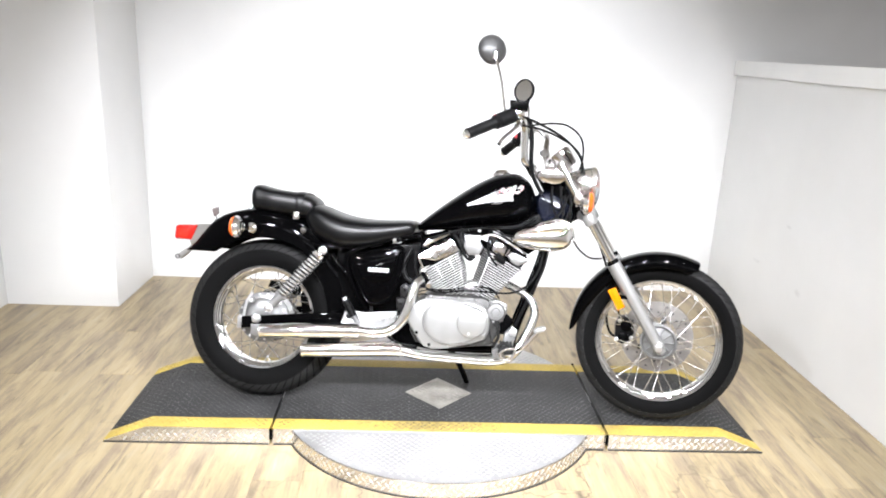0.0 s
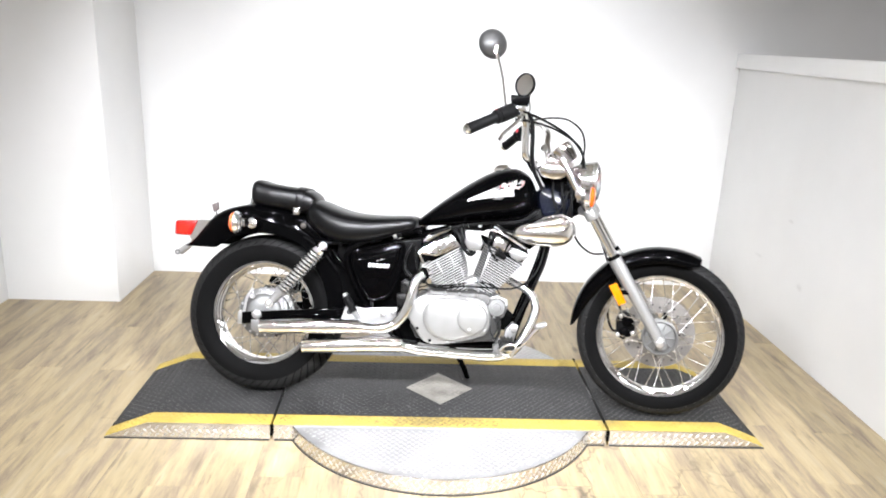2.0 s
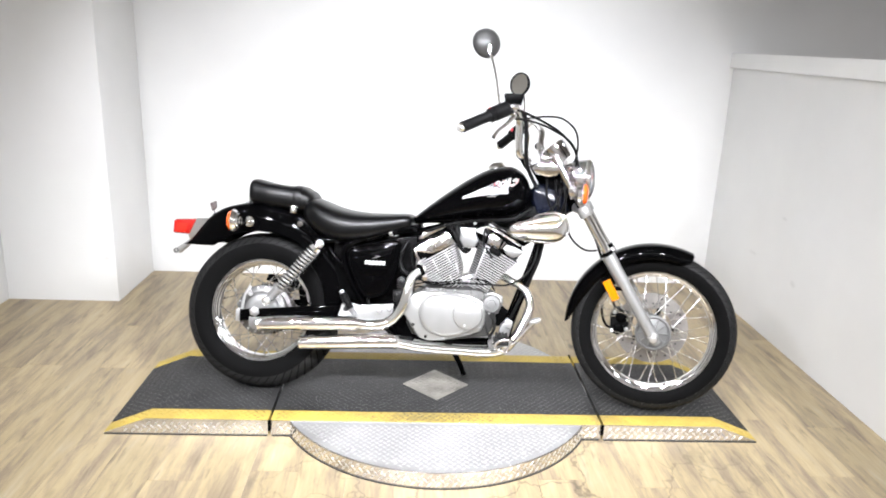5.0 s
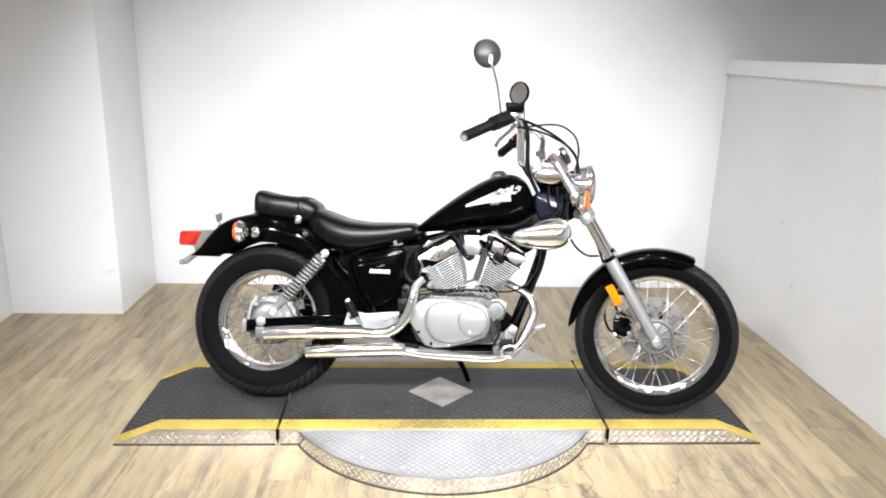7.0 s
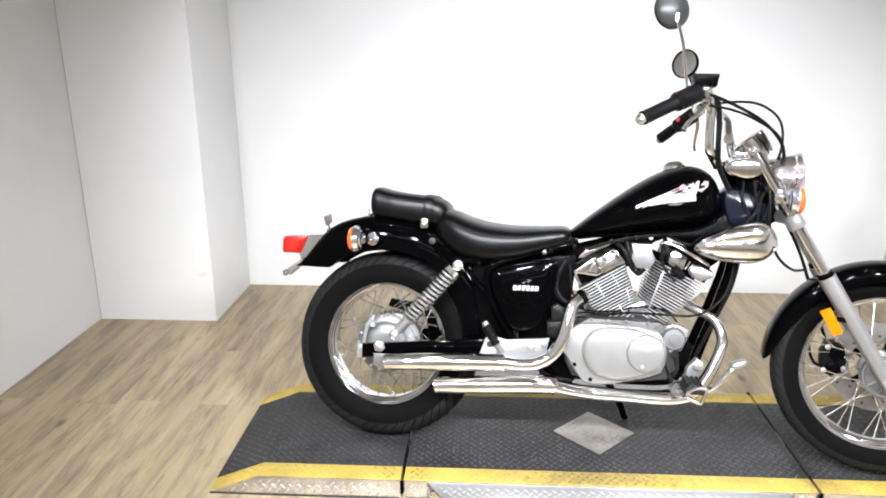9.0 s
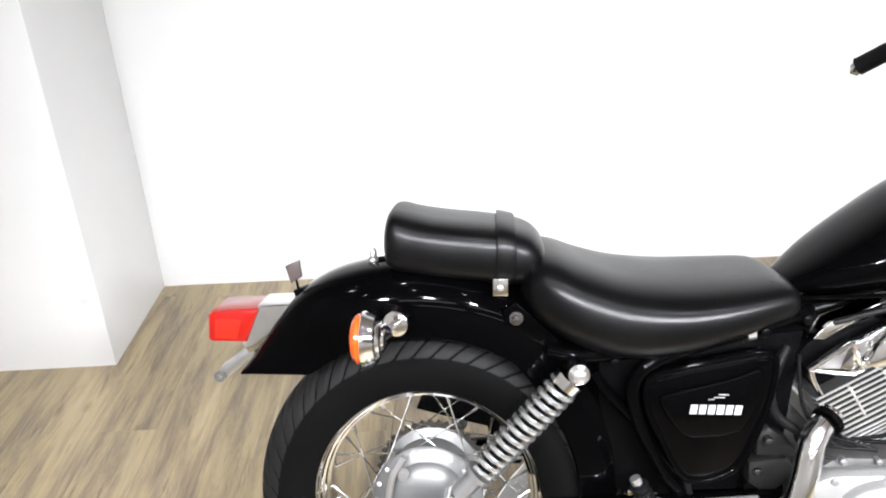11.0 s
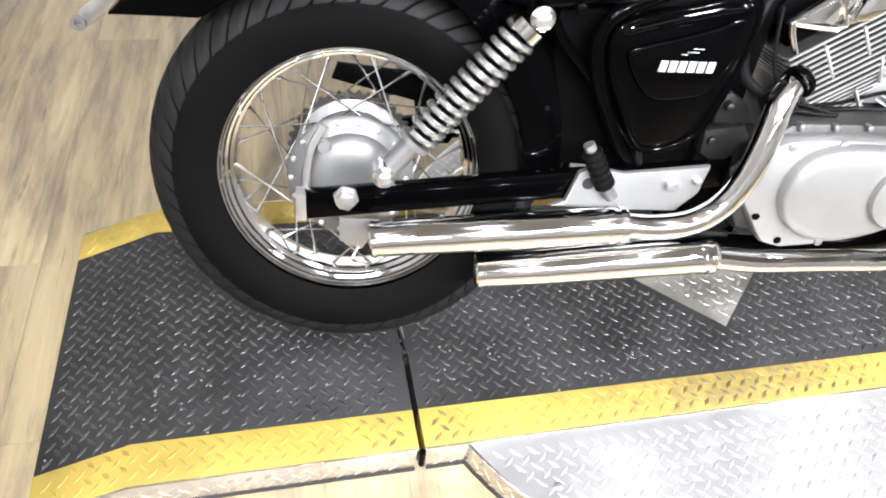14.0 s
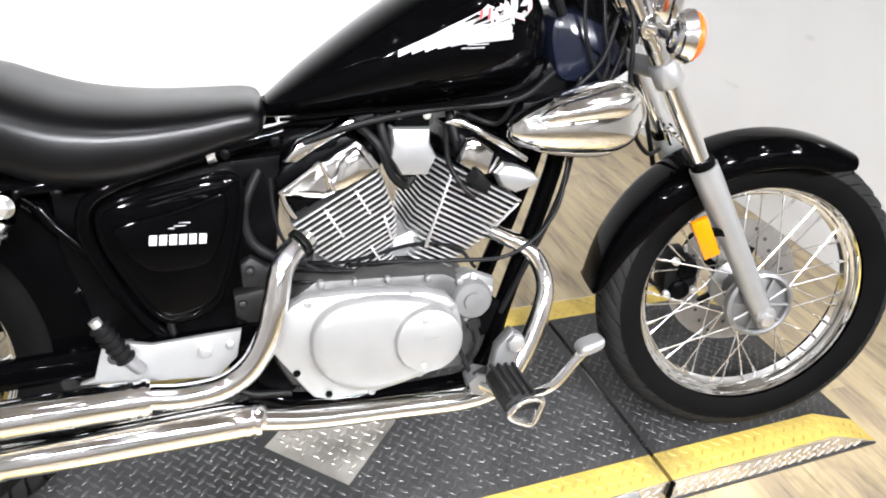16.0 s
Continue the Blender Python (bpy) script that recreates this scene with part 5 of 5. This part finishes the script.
for s in (-1, 1):
    side = part("side_cover", slab([(0.352, 0.556), (0.395, 0.574), (0.45, 0.588), (0.522, 0.602), (0.538, 0.575), (0.527, 0.50), (0.509, 0.44), (0.491, 0.408), (0.45, 0.388), (0.412, 0.394), (0.374, 0.46), (0.352, 0.51)], s * 0.085, s * 0.134, 0.014, per=4), GLOSS, bike, "gloss black side cover")
    part("cover_rim", tube([(u, s * 0.127, w) for u, w in ((0.352, 0.556), (0.395, 0.574), (0.45, 0.588), (0.522, 0.602), (0.538, 0.575), (0.527, 0.50), (0.509, 0.44), (0.491, 0.408), (0.45, 0.388), (0.412, 0.394), (0.374, 0.46), (0.352, 0.51))], 0.006, 10, 4, closed=True), GLOSS, side)
    if s < 0:
        for k in range(6):
            u = 0.411 + 0.0132 * k
            part("badge_block", slab([(u, 0.5075), (u + 0.0105, 0.5075), (u + 0.0125, 0.5225), (u + 0.002, 0.5225)], -0.140, -0.1435, 0.0006), EMBLEM, side, "plain silver badge block")
        for u, w, n in ((0.446, 0.5345, 0.016), (0.453, 0.5390, 0.015), (0.438, 0.531, 0.009)):
            part("cover_mark", box((u, -0.1435, w), (u + n, -0.140, w + 0.0010), 0.0003), EMBLEM, side)
        part("raised_panel", slab([(0.366, 0.525), (0.384, 0.540), (0.432, 0.553), (0.48, 0.568), (0.514, 0.580), (0.518, 0.548), (0.503, 0.499), (0.487, 0.476), (0.443, 0.467), (0.403, 0.472)], -0.132, -0.1415, 0.005, per=3), GLOSS, side, "raised gloss black panel")
for p in ((0.590, -0.098, 0.645), (0.52, -0.122, 0.632), (0.30, -0.118, 0.58)):
    part("frame_bolt", lathe([(0, 0.008), (-0.006, 0.008), (-0.008, 0.005)], p, (0, 1, 0), 8), SATIN, bike)

for s in (-1, 1):
    part("stay_tube", tube([(0.270, s * 0.108, 0.560), (0.29, s * 0.110, 0.529), (0.344, s * 0.112, 0.471), (0.376, s * 0.112, 0.428), (0.414, s * 0.110, 0.385)], 0.008, 10), GLOSS, bike, "black steel frame tube")
part("gear_casting", slab([(0.532, 0.416), (0.530, 0.455), (0.547, 0.467), (0.577, 0.448), (0.60, 0.416)], -0.075, -0.102, 0.006), DARKCAST, engine, "dark cast aluminium housing")
part("gear_casting", slab([(0.520, 0.372), (0.518, 0.410), (0.577, 0.420), (0.60, 0.39), (0.552, 0.352)], -0.075, -0.110, 0.007), DARKCAST, engine, "dark cast aluminium housing")
for u, w in ((0.545, 0.448), (0.532, 0.395)):
    part("casting_bolt", lathe([(-0.100, 0.007), (-0.116, 0.007), (-0.118, 0.004)], (u, 0, w), (0, 1, 0), 8), DARKCAST, engine)
part("intake_boot", tube([(0.565, -0.095, 0.600), (0.546, -0.108, 0.563), (0.540, -0.112, 0.528), (0.552, -0.115, 0.493), (0.582, -0.12, 0.472)], [0.007, 0.008, 0.008, 0.008, 0.007], 12, 6), PLASTIC, engine, "black rubber breather boot")
part("tube_clip", lathe([(-0.006, 0.006), (-0.006, 0.0155), (0.006, 0.0155), (0.006, 0.006)], (0.50, -0.112, 0.632), (1, 0, 0.2), 14, closed=True), STEEL, bike, "bare steel clip")

# foot controls
mount = part("peg_bracket", slab([(0.298, 0.297), (0.318, 0.305), (0.332, 0.352), (0.352, 0.362), (0.40, 0.352), (0.528, 0.366), (0.520, 0.322), (0.49, 0.290), (0.40, 0.292)], -0.128, -0.140, 0.003), SILVER, bike, "silver passenger footrest bracket")
part("bracket_hole", lathe([(-0.1385, 0.0095), (-0.1408, 0.0095)], (0.348, 0, 0.336), (0, 1, 0), 18), GAP, mount, "dark bracket hole")
for u, w, r in ((0.474, 0.338, 0.010), (0.510, 0.345, 0.006)):
    part("bracket_bolt", lathe([(-0.140, r), (-0.148, r), (-0.150, r * 0.6)], (u, 0, w), (0, 1, 0), 12), STEEL, mount)
peg = part("passenger_peg", tube([(0.336, -0.158, 0.398), (0.368, -0.156, 0.340)], 0.0125, 14, smooth=False), PLASTIC, bike, "folded black rubber passenger footrest")
for k in range(6):
    p = Vector((0.338, -0.158, 0.394)).lerp(Vector((0.366, -0.156, 0.344)), k / 5)
    part("peg_ring", lathe([(-0.003, 0.0120), (-0.002, 0.0152), (0.002, 0.0152), (0.003, 0.0120)], p, (0.5, 0, -0.86), 14, closed=True), PLASTIC, peg)
part("peg_knuckle", tube([(0.368, -0.152, 0.340), (0.384, -0.146, 0.318)], 0.010, 10, smooth=False), ALU, peg)
part("peg_tip", tube([(0.336, -0.158, 0.398), (0.331, -0.158, 0.407)], 0.0085, 10, smooth=False), STEEL, peg)

rest = part("footrest", slab([(0.905, 0.262), (0.958, 0.262), (0.960, 0.274), (0.946, 0.290), (0.916, 0.290), (0.903, 0.274)], -0.186, -0.284, 0.006), SCRUB, bike, "black rubber rider footrest")
for k in range(4):
    part("rubber_rib", tube([(0.912 + 0.0125 * k, -0.188, 0.291), (0.912 + 0.0125 * k, -0.283, 0.291)], 0.0036, 6, smooth=False), SCRUB, rest)
part("peg_end", tube([(0.911, -0.288, 0.259), (0.925, -0.288, 0.249), (0.947, -0.288, 0.242), (0.957, -0.288, 0.262), (0.961, -0.288, 0.282), (0.936, -0.288, 0.284), (0.916, -0.288, 0.272)], 0.0048, 10, 4, closed=True), CHROME, rest, "chrome footrest end loop")
part("rest_mount", slab([(0.915, 0.255), (0.955, 0.262), (0.972, 0.33), (0.95, 0.345), (0.925, 0.315)], -0.150, -0.178, 0.007), HUB, bike, "cast aluminium footrest mount")
part("mount_bolt", lathe([(-0.176, 0.015), (-0.188, 0.015), (-0.190, 0.009)], (0.955, 0, 0.325), (0, 1, 0), 6), STEEL, bike)
pedal = part("brake_pedal", tube([(0.905, -0.170, 0.245), (0.94, -0.215, 0.245), (0.985, -0.258, 0.282), (1.02, -0.262, 0.325), (1.04, -0.262, 0.348)], 0.0075, 10), CHROME, bike, "chrome brake pedal")
part("pedal_pad", hull([(1.022, 0.346, 0.352, 0.008, 2.4), (1.028, 0.341, 0.358, 0.015, 3.2), (1.045, 0.344, 0.364, 0.017, 3.6), (1.060, 0.351, 0.368, 0.015, 3.2), (1.065, 0.357, 0.363, 0.008, 2.4)], 20, 3), ALU, pedal, "cast aluminium pedal pad").location = (0, -0.262, 0)
part("side_stand", tube([(0.70, 0.10, 0.22), (0.77, 0.165, 0.10), (0.818, 0.205, -0.028)], [0.013, 0.011, 0.010], 10), SATIN, bike, "black side stand leg")
part("stand_foot", box((0.792, 0.185, -0.044), (0.862, 0.243, -0.035), 0.002), SATIN, bike, "black side stand foot")

# fork
for s in (-1, 1):
    leg = front("fork_leg", tube([fork_at(0.283, s * 0.092), fork_at(0.33, s * 0.092), fork_at(0.42, s * 0.092), fork_at(0.56, s * 0.092), fork_at(0.600, s * 0.092)], [0.017, 0.021, 0.0215, 0.0245, 0.0245], 20), SILVER, bike, "silver fork lower leg")
    front("fork_tube", tube([fork_at(0.59, s * 0.092), fork_at(0.95, s * 0.092)], 0.0165, 20, smooth=False), CHROME, leg, "chrome fork tube")
    front("dust_seal", tube([fork_at(0.598, s * 0.092), fork_at(0.612, s * 0.092)], 0.0215, 20, smooth=False), SATIN, leg, "black dust seal")
    front("axle_end", lathe([(0, 0.014), (0.010, 0.014), (0.012, 0.009)], (1.508, s * 0.110, 0.305), (0, s, 0), 6), STEEL, leg)
    front("axle_boss", lathe([(-0.02, 0.019), (0.018, 0.019), (0.020, 0.015)], (1.508, s * 0.092, 0.31), (0, s, 0), 20), SILVER, leg)
    front("side_reflector", slab([(1.311, 0.504), (1.338, 0.518), (1.378, 0.448), (1.351, 0.434)], s * 0.118 - 0.007, s * 0.118 + 0.007, 0.003), AMBER, leg, "amber side reflector")
    front("reflector_bracket", box((1.345, s * 0.106 - 0.004, 0.474), (1.388, s * 0.106 + 0.004, 0.490), 0.002), SATIN, leg)
    front("clamp_ring", tube([fork_at(0.738, s * 0.092), fork_at(0.742, s * 0.092), fork_at(0.770, s * 0.092), fork_at(0.774, s * 0.092)], [0.021, 0.0245, 0.0245, 0.021], 20, smooth=False), SILVER, leg, "silver fork clamp ring")
front("lower_clamp", tube([fork_at(0.76, -0.09), fork_at(0.76, 0.0, -0.04), fork_at(0.76, 0.09)], 0.017, 14), ALU, bike, "cast lower fork clamp")
front("top_clamp", tube([fork_at(0.925, -0.095), fork_at(0.925, 0.0, -0.035), fork_at(0.925, 0.095)], [0.026, 0.024, 0.026], 14), CHROME, bike, "chrome top fork clamp")
front("clamp_cover", slab([(1.030, 0.918), (1.040, 0.888), (1.095, 0.874), (1.135, 0.895), (1.128, 0.930), (1.070, 0.940)], -0.108, 0.108, 0.016, per=4), CHROME, bike, "rounded chrome top clamp cover")
front("stem_cover", slab([(1.062, 0.868), (1.10, 0.885), (1.155, 0.850), (1.175, 0.800), (1.12, 0.795)], -0.050, 0.050, 0.012), SATIN, bike, "black steering stem cover")
front("fender_brace", tube([fork_at(0.55, -0.085), fork_at(0.615, -0.05, 0.0), fork_at(0.625, 0.05, 0.0), fork_at(0.55, 0.085)], 0.006, 8), CHROME, bike)

# headlight and gauge
light = front("headlight", lathe([(-0.090, 0.008), (-0.084, 0.028), (-0.068, 0.048), (-0.042, 0.064), (-0.012, 0.073), (0.016, 0.0765), (0.022, 0.0765), (0.025, 0.081), (0.036, 0.0815), (0.040, 0.079), (0.040, 0.072)], (1.200, 0, 0.868), (1, 0, 0.02), 40), CHROME, bike, "round chrome headlight")
front("headlight_lens", lathe([(0.036, 0.072), (0.044, 0.066), (0.052, 0.045), (0.056, 0.02), (0.057, 0.001)], (1.200, 0, 0.868), (1, 0, 0.02), 40), CLEAR, light, "clear headlight glass")
front("headlight_bracket", tube([(1.18, -0.085, 0.80), (1.175, -0.088, 0.86), (1.13, -0.085, 0.90)], 0.010, 10), CHROME, bike)
gauge = front("speedometer", lathe([(-0.055, 0.020), (-0.048, 0.040), (-0.02, 0.047), (0.018, 0.049), (0.022, 0.046), (0.020, 0.042)], (1.10, -0.01, 0.972), (-0.62, 0, 0.78), 32), CHROME, bike, "chrome speedometer cup")
front("dial", lathe([(0.012, 0.042), (0.013, 0.001)], (1.10, -0.01, 0.972), (-0.62, 0, 0.78), 32), SATIN, gauge, "dark dial face")
front("warning_lamps", box((1.055, -0.06, 0.925), (1.085, 0.06, 0.950), 0.006), CHROME, bike)

# handlebar, as it stands turned to the right
for s, a, b, c, nrm in (
    (-1, Vector((0.882, -0.195, 1.086)), Vector((0.750, -0.267, 1.015)), Vector((0.820, -0.218, 1.317)), Vector((-0.42, 0.90, -0.10))),
    (1, Vector((0.971, 0.380, 1.084)), Vector((0.892, 0.472, 1.020)), Vector((0.966, 0.459, 1.291)), Vector((-0.62, -0.78, 0.02))),
):
    d = (b - a).normalized()
    clamp = STEER @ Vector((1.035, s * 0.045, 0.985))
    mid = STEER @ Vector((1.035, 0, 0.985))
    knee = clamp.lerp(a, 0.30) + Vector((0.03, 0, 0.045))
    line = [mid, clamp, knee, a - d * 0.06 + Vector((0.012, 0, 0.006)), a, b] if s > 0 else [Vector((1.0, -0.02, 0.932)), Vector((0.982, -0.088, 0.930)), Vector((0.960, -0.116, 0.945)), Vector((0.955, -0.126, 0.99)), Vector((0.953, -0.134, 1.055)), a - d * 0.056 + Vector((0.004, 0, 0.002)), a, b]
    bar = part("handlebar", tube(line, [0.0140] * (len(line) - 2) + [0.0115] * 2, 16, 8), CHROME, bike, "chrome pull-back handlebar half")
    part("grip", tube([a + d * 0.048, a + d * 0.056, b - d * 0.012, b - d * 0.004], [0.022, 0.0192, 0.0196, 0.0205], 18, smooth=False), PLASTIC, bar, "black rubber grip")
    part("bar_end", tube([b - d * 0.004, b + d * 0.006, b + d * 0.008, b + d * 0.014], [0.0165, 0.0175, 0.0165, 0.011], 14, smooth=False), CHROME, bar, "chrome bar end weight")
    part("switch_pod", tube([a - d * 0.036, a - d * 0.030, a + d * 0.030, a + d * 0.033, a + d * 0.046, a + d * 0.050], [0.020, 0.027, 0.027, 0.024, 0.0265, 0.022], 18, smooth=False), PLASTIC, bar, "black switch pod")
    part("switch_button", lathe([(0, 0.008), (0.030, 0.008), (0.034, 0.006)], a + d * (0.028 if s > 0 else 0.020), (-0.5, -0.75 * s if s > 0 else 0.3, 0.35), 10), EMBLEM_RED, bar, "dark red switch")
    lever = [(0.940, -0.165, 1.078), (0.928, -0.205, 1.064), (0.903, -0.235, 1.036), (0.876, -0.262, 1.010), (0.862, -0.272, 0.985)] if s < 0 else [(1.000, 0.365, 1.088), (1.012, 0.405, 1.064), (1.014, 0.445, 1.030), (1.016, 0.475, 1.000), (1.023, 0.490, 0.982)]
    part("lever", tube(lever, [0.010, 0.0085, 0.0065, 0.0058, 0.0075], 10), CHROME, bar, "polished hand lever")
    part("lever_mount", tube([a - d * 0.072, a - d * 0.066, a - d * 0.048, a - d * 0.042], [0.017, 0.022, 0.022, 0.018], 14, smooth=False), CHROME, bar, "chrome lever mount")
    part("lever_pivot", tube([Vector(lever[0]) + Vector((-0.022, 0, 0.012)), Vector(lever[0]) + Vector((0.004, 0, -0.004))], 0.012, 12, smooth=False), CHROME, bar, "chrome lever pivot")
    part("riser", tube([STEER @ Vector((1.055, s * 0.045, 0.925)), clamp + Vector((0, 0, 0.014))] if s > 0 else [(1.0, -0.062, 0.900), (0.970, -0.078, 0.945)], 0.016, 12, smooth=False), CHROME, bar, "chrome handlebar riser")
    nrm.normalize()
    foot = a - d * 0.024 + Vector((0.0, 0, 0.018)) if s > 0 else Vector((0.876, -0.190, 1.112))
    mir = part("mirror", lathe([(0.004, 0.049), (0.0, 0.0515), (-0.006, 0.0505), (-0.016, 0.044), (-0.026, 0.030), (-0.031, 0.012), (-0.032, 0.001)], c, nrm, 36), SHELL, bike, "round black mirror shell", angle=60)
    part("mirror_glass", lathe([(0.0048, 0.0475), (0.0062, 0.001)], c, nrm, 36), MIRROR, mir, "mirror glass")
    part("mirror_rim", lathe([(0.000, 0.0465), (0.000, 0.0515), (0.006, 0.0522), (0.010, 0.0500), (0.009, 0.0465)], c, nrm, 40, closed=True), SATIN, mir, "black mirror rim")
    hold = c - nrm * 0.026 + Vector((0, 0, -0.028))
    part("mirror_stalk", tube([foot, foot.lerp(hold, 0.55) + Vector((0.006, 0, 0)), hold], 0.0048, 10), CHROME, mir, "thin chrome mirror stalk")
    part("mirror_socket", tube([hold + Vector((0, 0, -0.012)), hold + Vector((0, 0, 0.012))], 0.0085, 10, smooth=False), CHROME, mir)
part("brake_reservoir", slab([(0.898, 1.116), (0.956, 1.116), (0.960, 1.140), (0.962, 1.150), (0.892, 1.150), (0.893, 1.140)], -0.200, -0.138, 0.004), SATIN, bike, "black brake fluid reservoir")
part("reservoir_neck", tube([(0.915, -0.172, 1.085), (0.925, -0.17, 1.118)], 0.016, 12, smooth=False), PLASTIC, bike)

# cables
for name, pts, r in (
    ("throttle_cable", [(0.945, -0.19, 1.085), (1.02, -0.13, 1.075), (1.09, -0.10, 1.05), (1.165, -0.07, 1.00), (1.185, -0.05, 0.93), (1.15, -0.05, 0.84), (1.10, -0.05, 0.76)], 0.004),
    ("clutch_cable", [(0.96, 0.19, 1.09), (1.05, 0.12, 1.10), (1.12, 0.05, 1.09), (1.175, 0.0, 1.04), (1.18, -0.02, 0.95), (1.14, -0.04, 0.86), (1.10, -0.08, 0.74)], 0.004),
    ("brake_hose", [(0.965, -0.17, 1.115), (1.03, -0.12, 1.09), (1.12, -0.09, 1.04), (1.18, -0.06, 0.97), (1.19, -0.02, 0.88), (1.20, 0.03, 0.78), (1.27, 0.06, 0.64), (1.335, 0.075, 0.46), (1.365, 0.06, 0.372)], 0.005),
    ("speedometer_cable", [(1.10, -0.02, 0.93), (1.15, -0.10, 0.85), (1.16, -0.12, 0.74), (1.185, -0.11, 0.66), (1.235, -0.06, 0.61), (1.28, 0.0, 0.60)], 0.004),
):
    front(name, tube(pts, r, 8, 6), PLASTIC, bike, "black control cable")
for name, pts, r in (
    ("wiring_loom", [(0.925, -0.165, 1.095), (0.966, -0.142, 1.088), (0.980, -0.130, 1.03), (0.983, -0.122, 0.96), (0.993, -0.10, 0.90), (1.03, -0.08, 0.83)], 0.008),
    ("vent_hose", [(0.70, -0.085, 0.672), (0.738, -0.110, 0.640), (0.760, -0.108, 0.592), (0.782, -0.10, 0.572), (0.80, -0.09, 0.585)], 0.0065),
    ("choke_cable", [(0.86, -0.075, 0.690), (0.90, -0.100, 0.672), (0.935, -0.095, 0.668), (0.97, -0.07, 0.70)], 0.004),
    ("tank_lead", [(0.63, -0.098, 0.640), (0.72, -0.112, 0.672), (0.84, -0.118, 0.694), (0.95, -0.115, 0.705), (1.02, -0.09, 0.745)], 0.005),
    ("earth_lead", [(0.58, -0.105, 0.59), (0.585, -0.112, 0.53), (0.60, -0.116, 0.49), (0.64, -0.125, 0.452), (0.70, -0.13, 0.446)], 0.003),
    ("starter_lead", [(0.90, -0.12, 0.435), (0.87, -0.10, 0.465), (0.80, -0.095, 0.472), (0.72, -0.10, 0.455), (0.66, -0.11, 0.452)], 0.003),
    ("decompressor_cable", [(0.69, -0.09, 0.440), (0.76, -0.125, 0.456), (0.86, -0.145, 0.460), (0.94, -0.145, 0.462), (0.998, -0.135, 0.492), (1.035, -0.125, 0.545), (1.055, -0.10, 0.63), (1.07, -0.07, 0.72)], 0.0036),
    ("frame_cable", [(0.965, -0.075, 0.33), (1.01, -0.085, 0.44), (1.055, -0.085, 0.55), (1.075, -0.075, 0.66), (1.08, -0.06, 0.74)], 0.0055),
    ("ignition_wire", [(1.009, -0.085, 0.690), (1.050, -0.088, 0.712), (1.103, -0.084, 0.762), (1.128, -0.075, 0.826)], 0.004),
    ("headlight_wire", [(1.060, -0.080, 0.690), (1.098, -0.086, 0.706), (1.126, -0.082, 0.740), (1.148, -0.078, 0.805)], 0.0035),
    ("horn_wire", [(1.070, -0.070, 0.860), (1.072, -0.080, 0.805), (1.092, -0.084, 0.752), (1.122, -0.080, 0.714)], 0.0035),
    ("switch_wire", [(1.102, -0.072, 0.860), (1.106, -0.080, 0.806), (1.116, -0.082, 0.760), (1.100, -0.080, 0.700)], 0.0035),
    ("drain_hose", [(0.42, -0.10, 0.40), (0.44, -0.115, 0.33), (0.52, -0.12, 0.25), (0.60, -0.115, 0.235)], 0.006),
):
    part(name, tube(pts, r, 8, 6), PLASTIC, bike, "black rubber hose")


# ---- floor boards, each its own piece ----
BOARD, LENGTH = 0.160, 1.22


def board_mesh(x1, y1):
    bm = box((0.0003, 0.0003, -0.011), (x1 - 0.0003, y1 - 0.0003, 0.0), 0.0008)
    me = bpy.data.meshes.new("plank")
    bmesh.ops.recalc_face_normals(bm, faces=bm.faces)
    bm.to_mesh(me)
    bm.free()
    me.materials.append(PLANK)
    return me


whole = board_mesh(BOARD, LENGTH)
rng = random.Random(4)
col, x = 0, LEFT_X + 0.001
while x < RIGHT_X:
    y = -3.4 + rng.choice((0.0, 0.41, 0.81)) - 1.22 + rng.uniform(-0.05, 0.05)
    wide = min(BOARD, RIGHT_X - x - 0.001)
    while y < BACK_Y:
        long = min(LENGTH, BACK_Y - y - 0.001)
        if long > 0.03 and wide > 0.02:
            ob = new("plank", whole if long == LENGTH and wide == BOARD else board_mesh(wide, long))
            ob.parent = floor
            ob.location = (x, y, 0.0)
        y += LENGTH
    x += BOARD
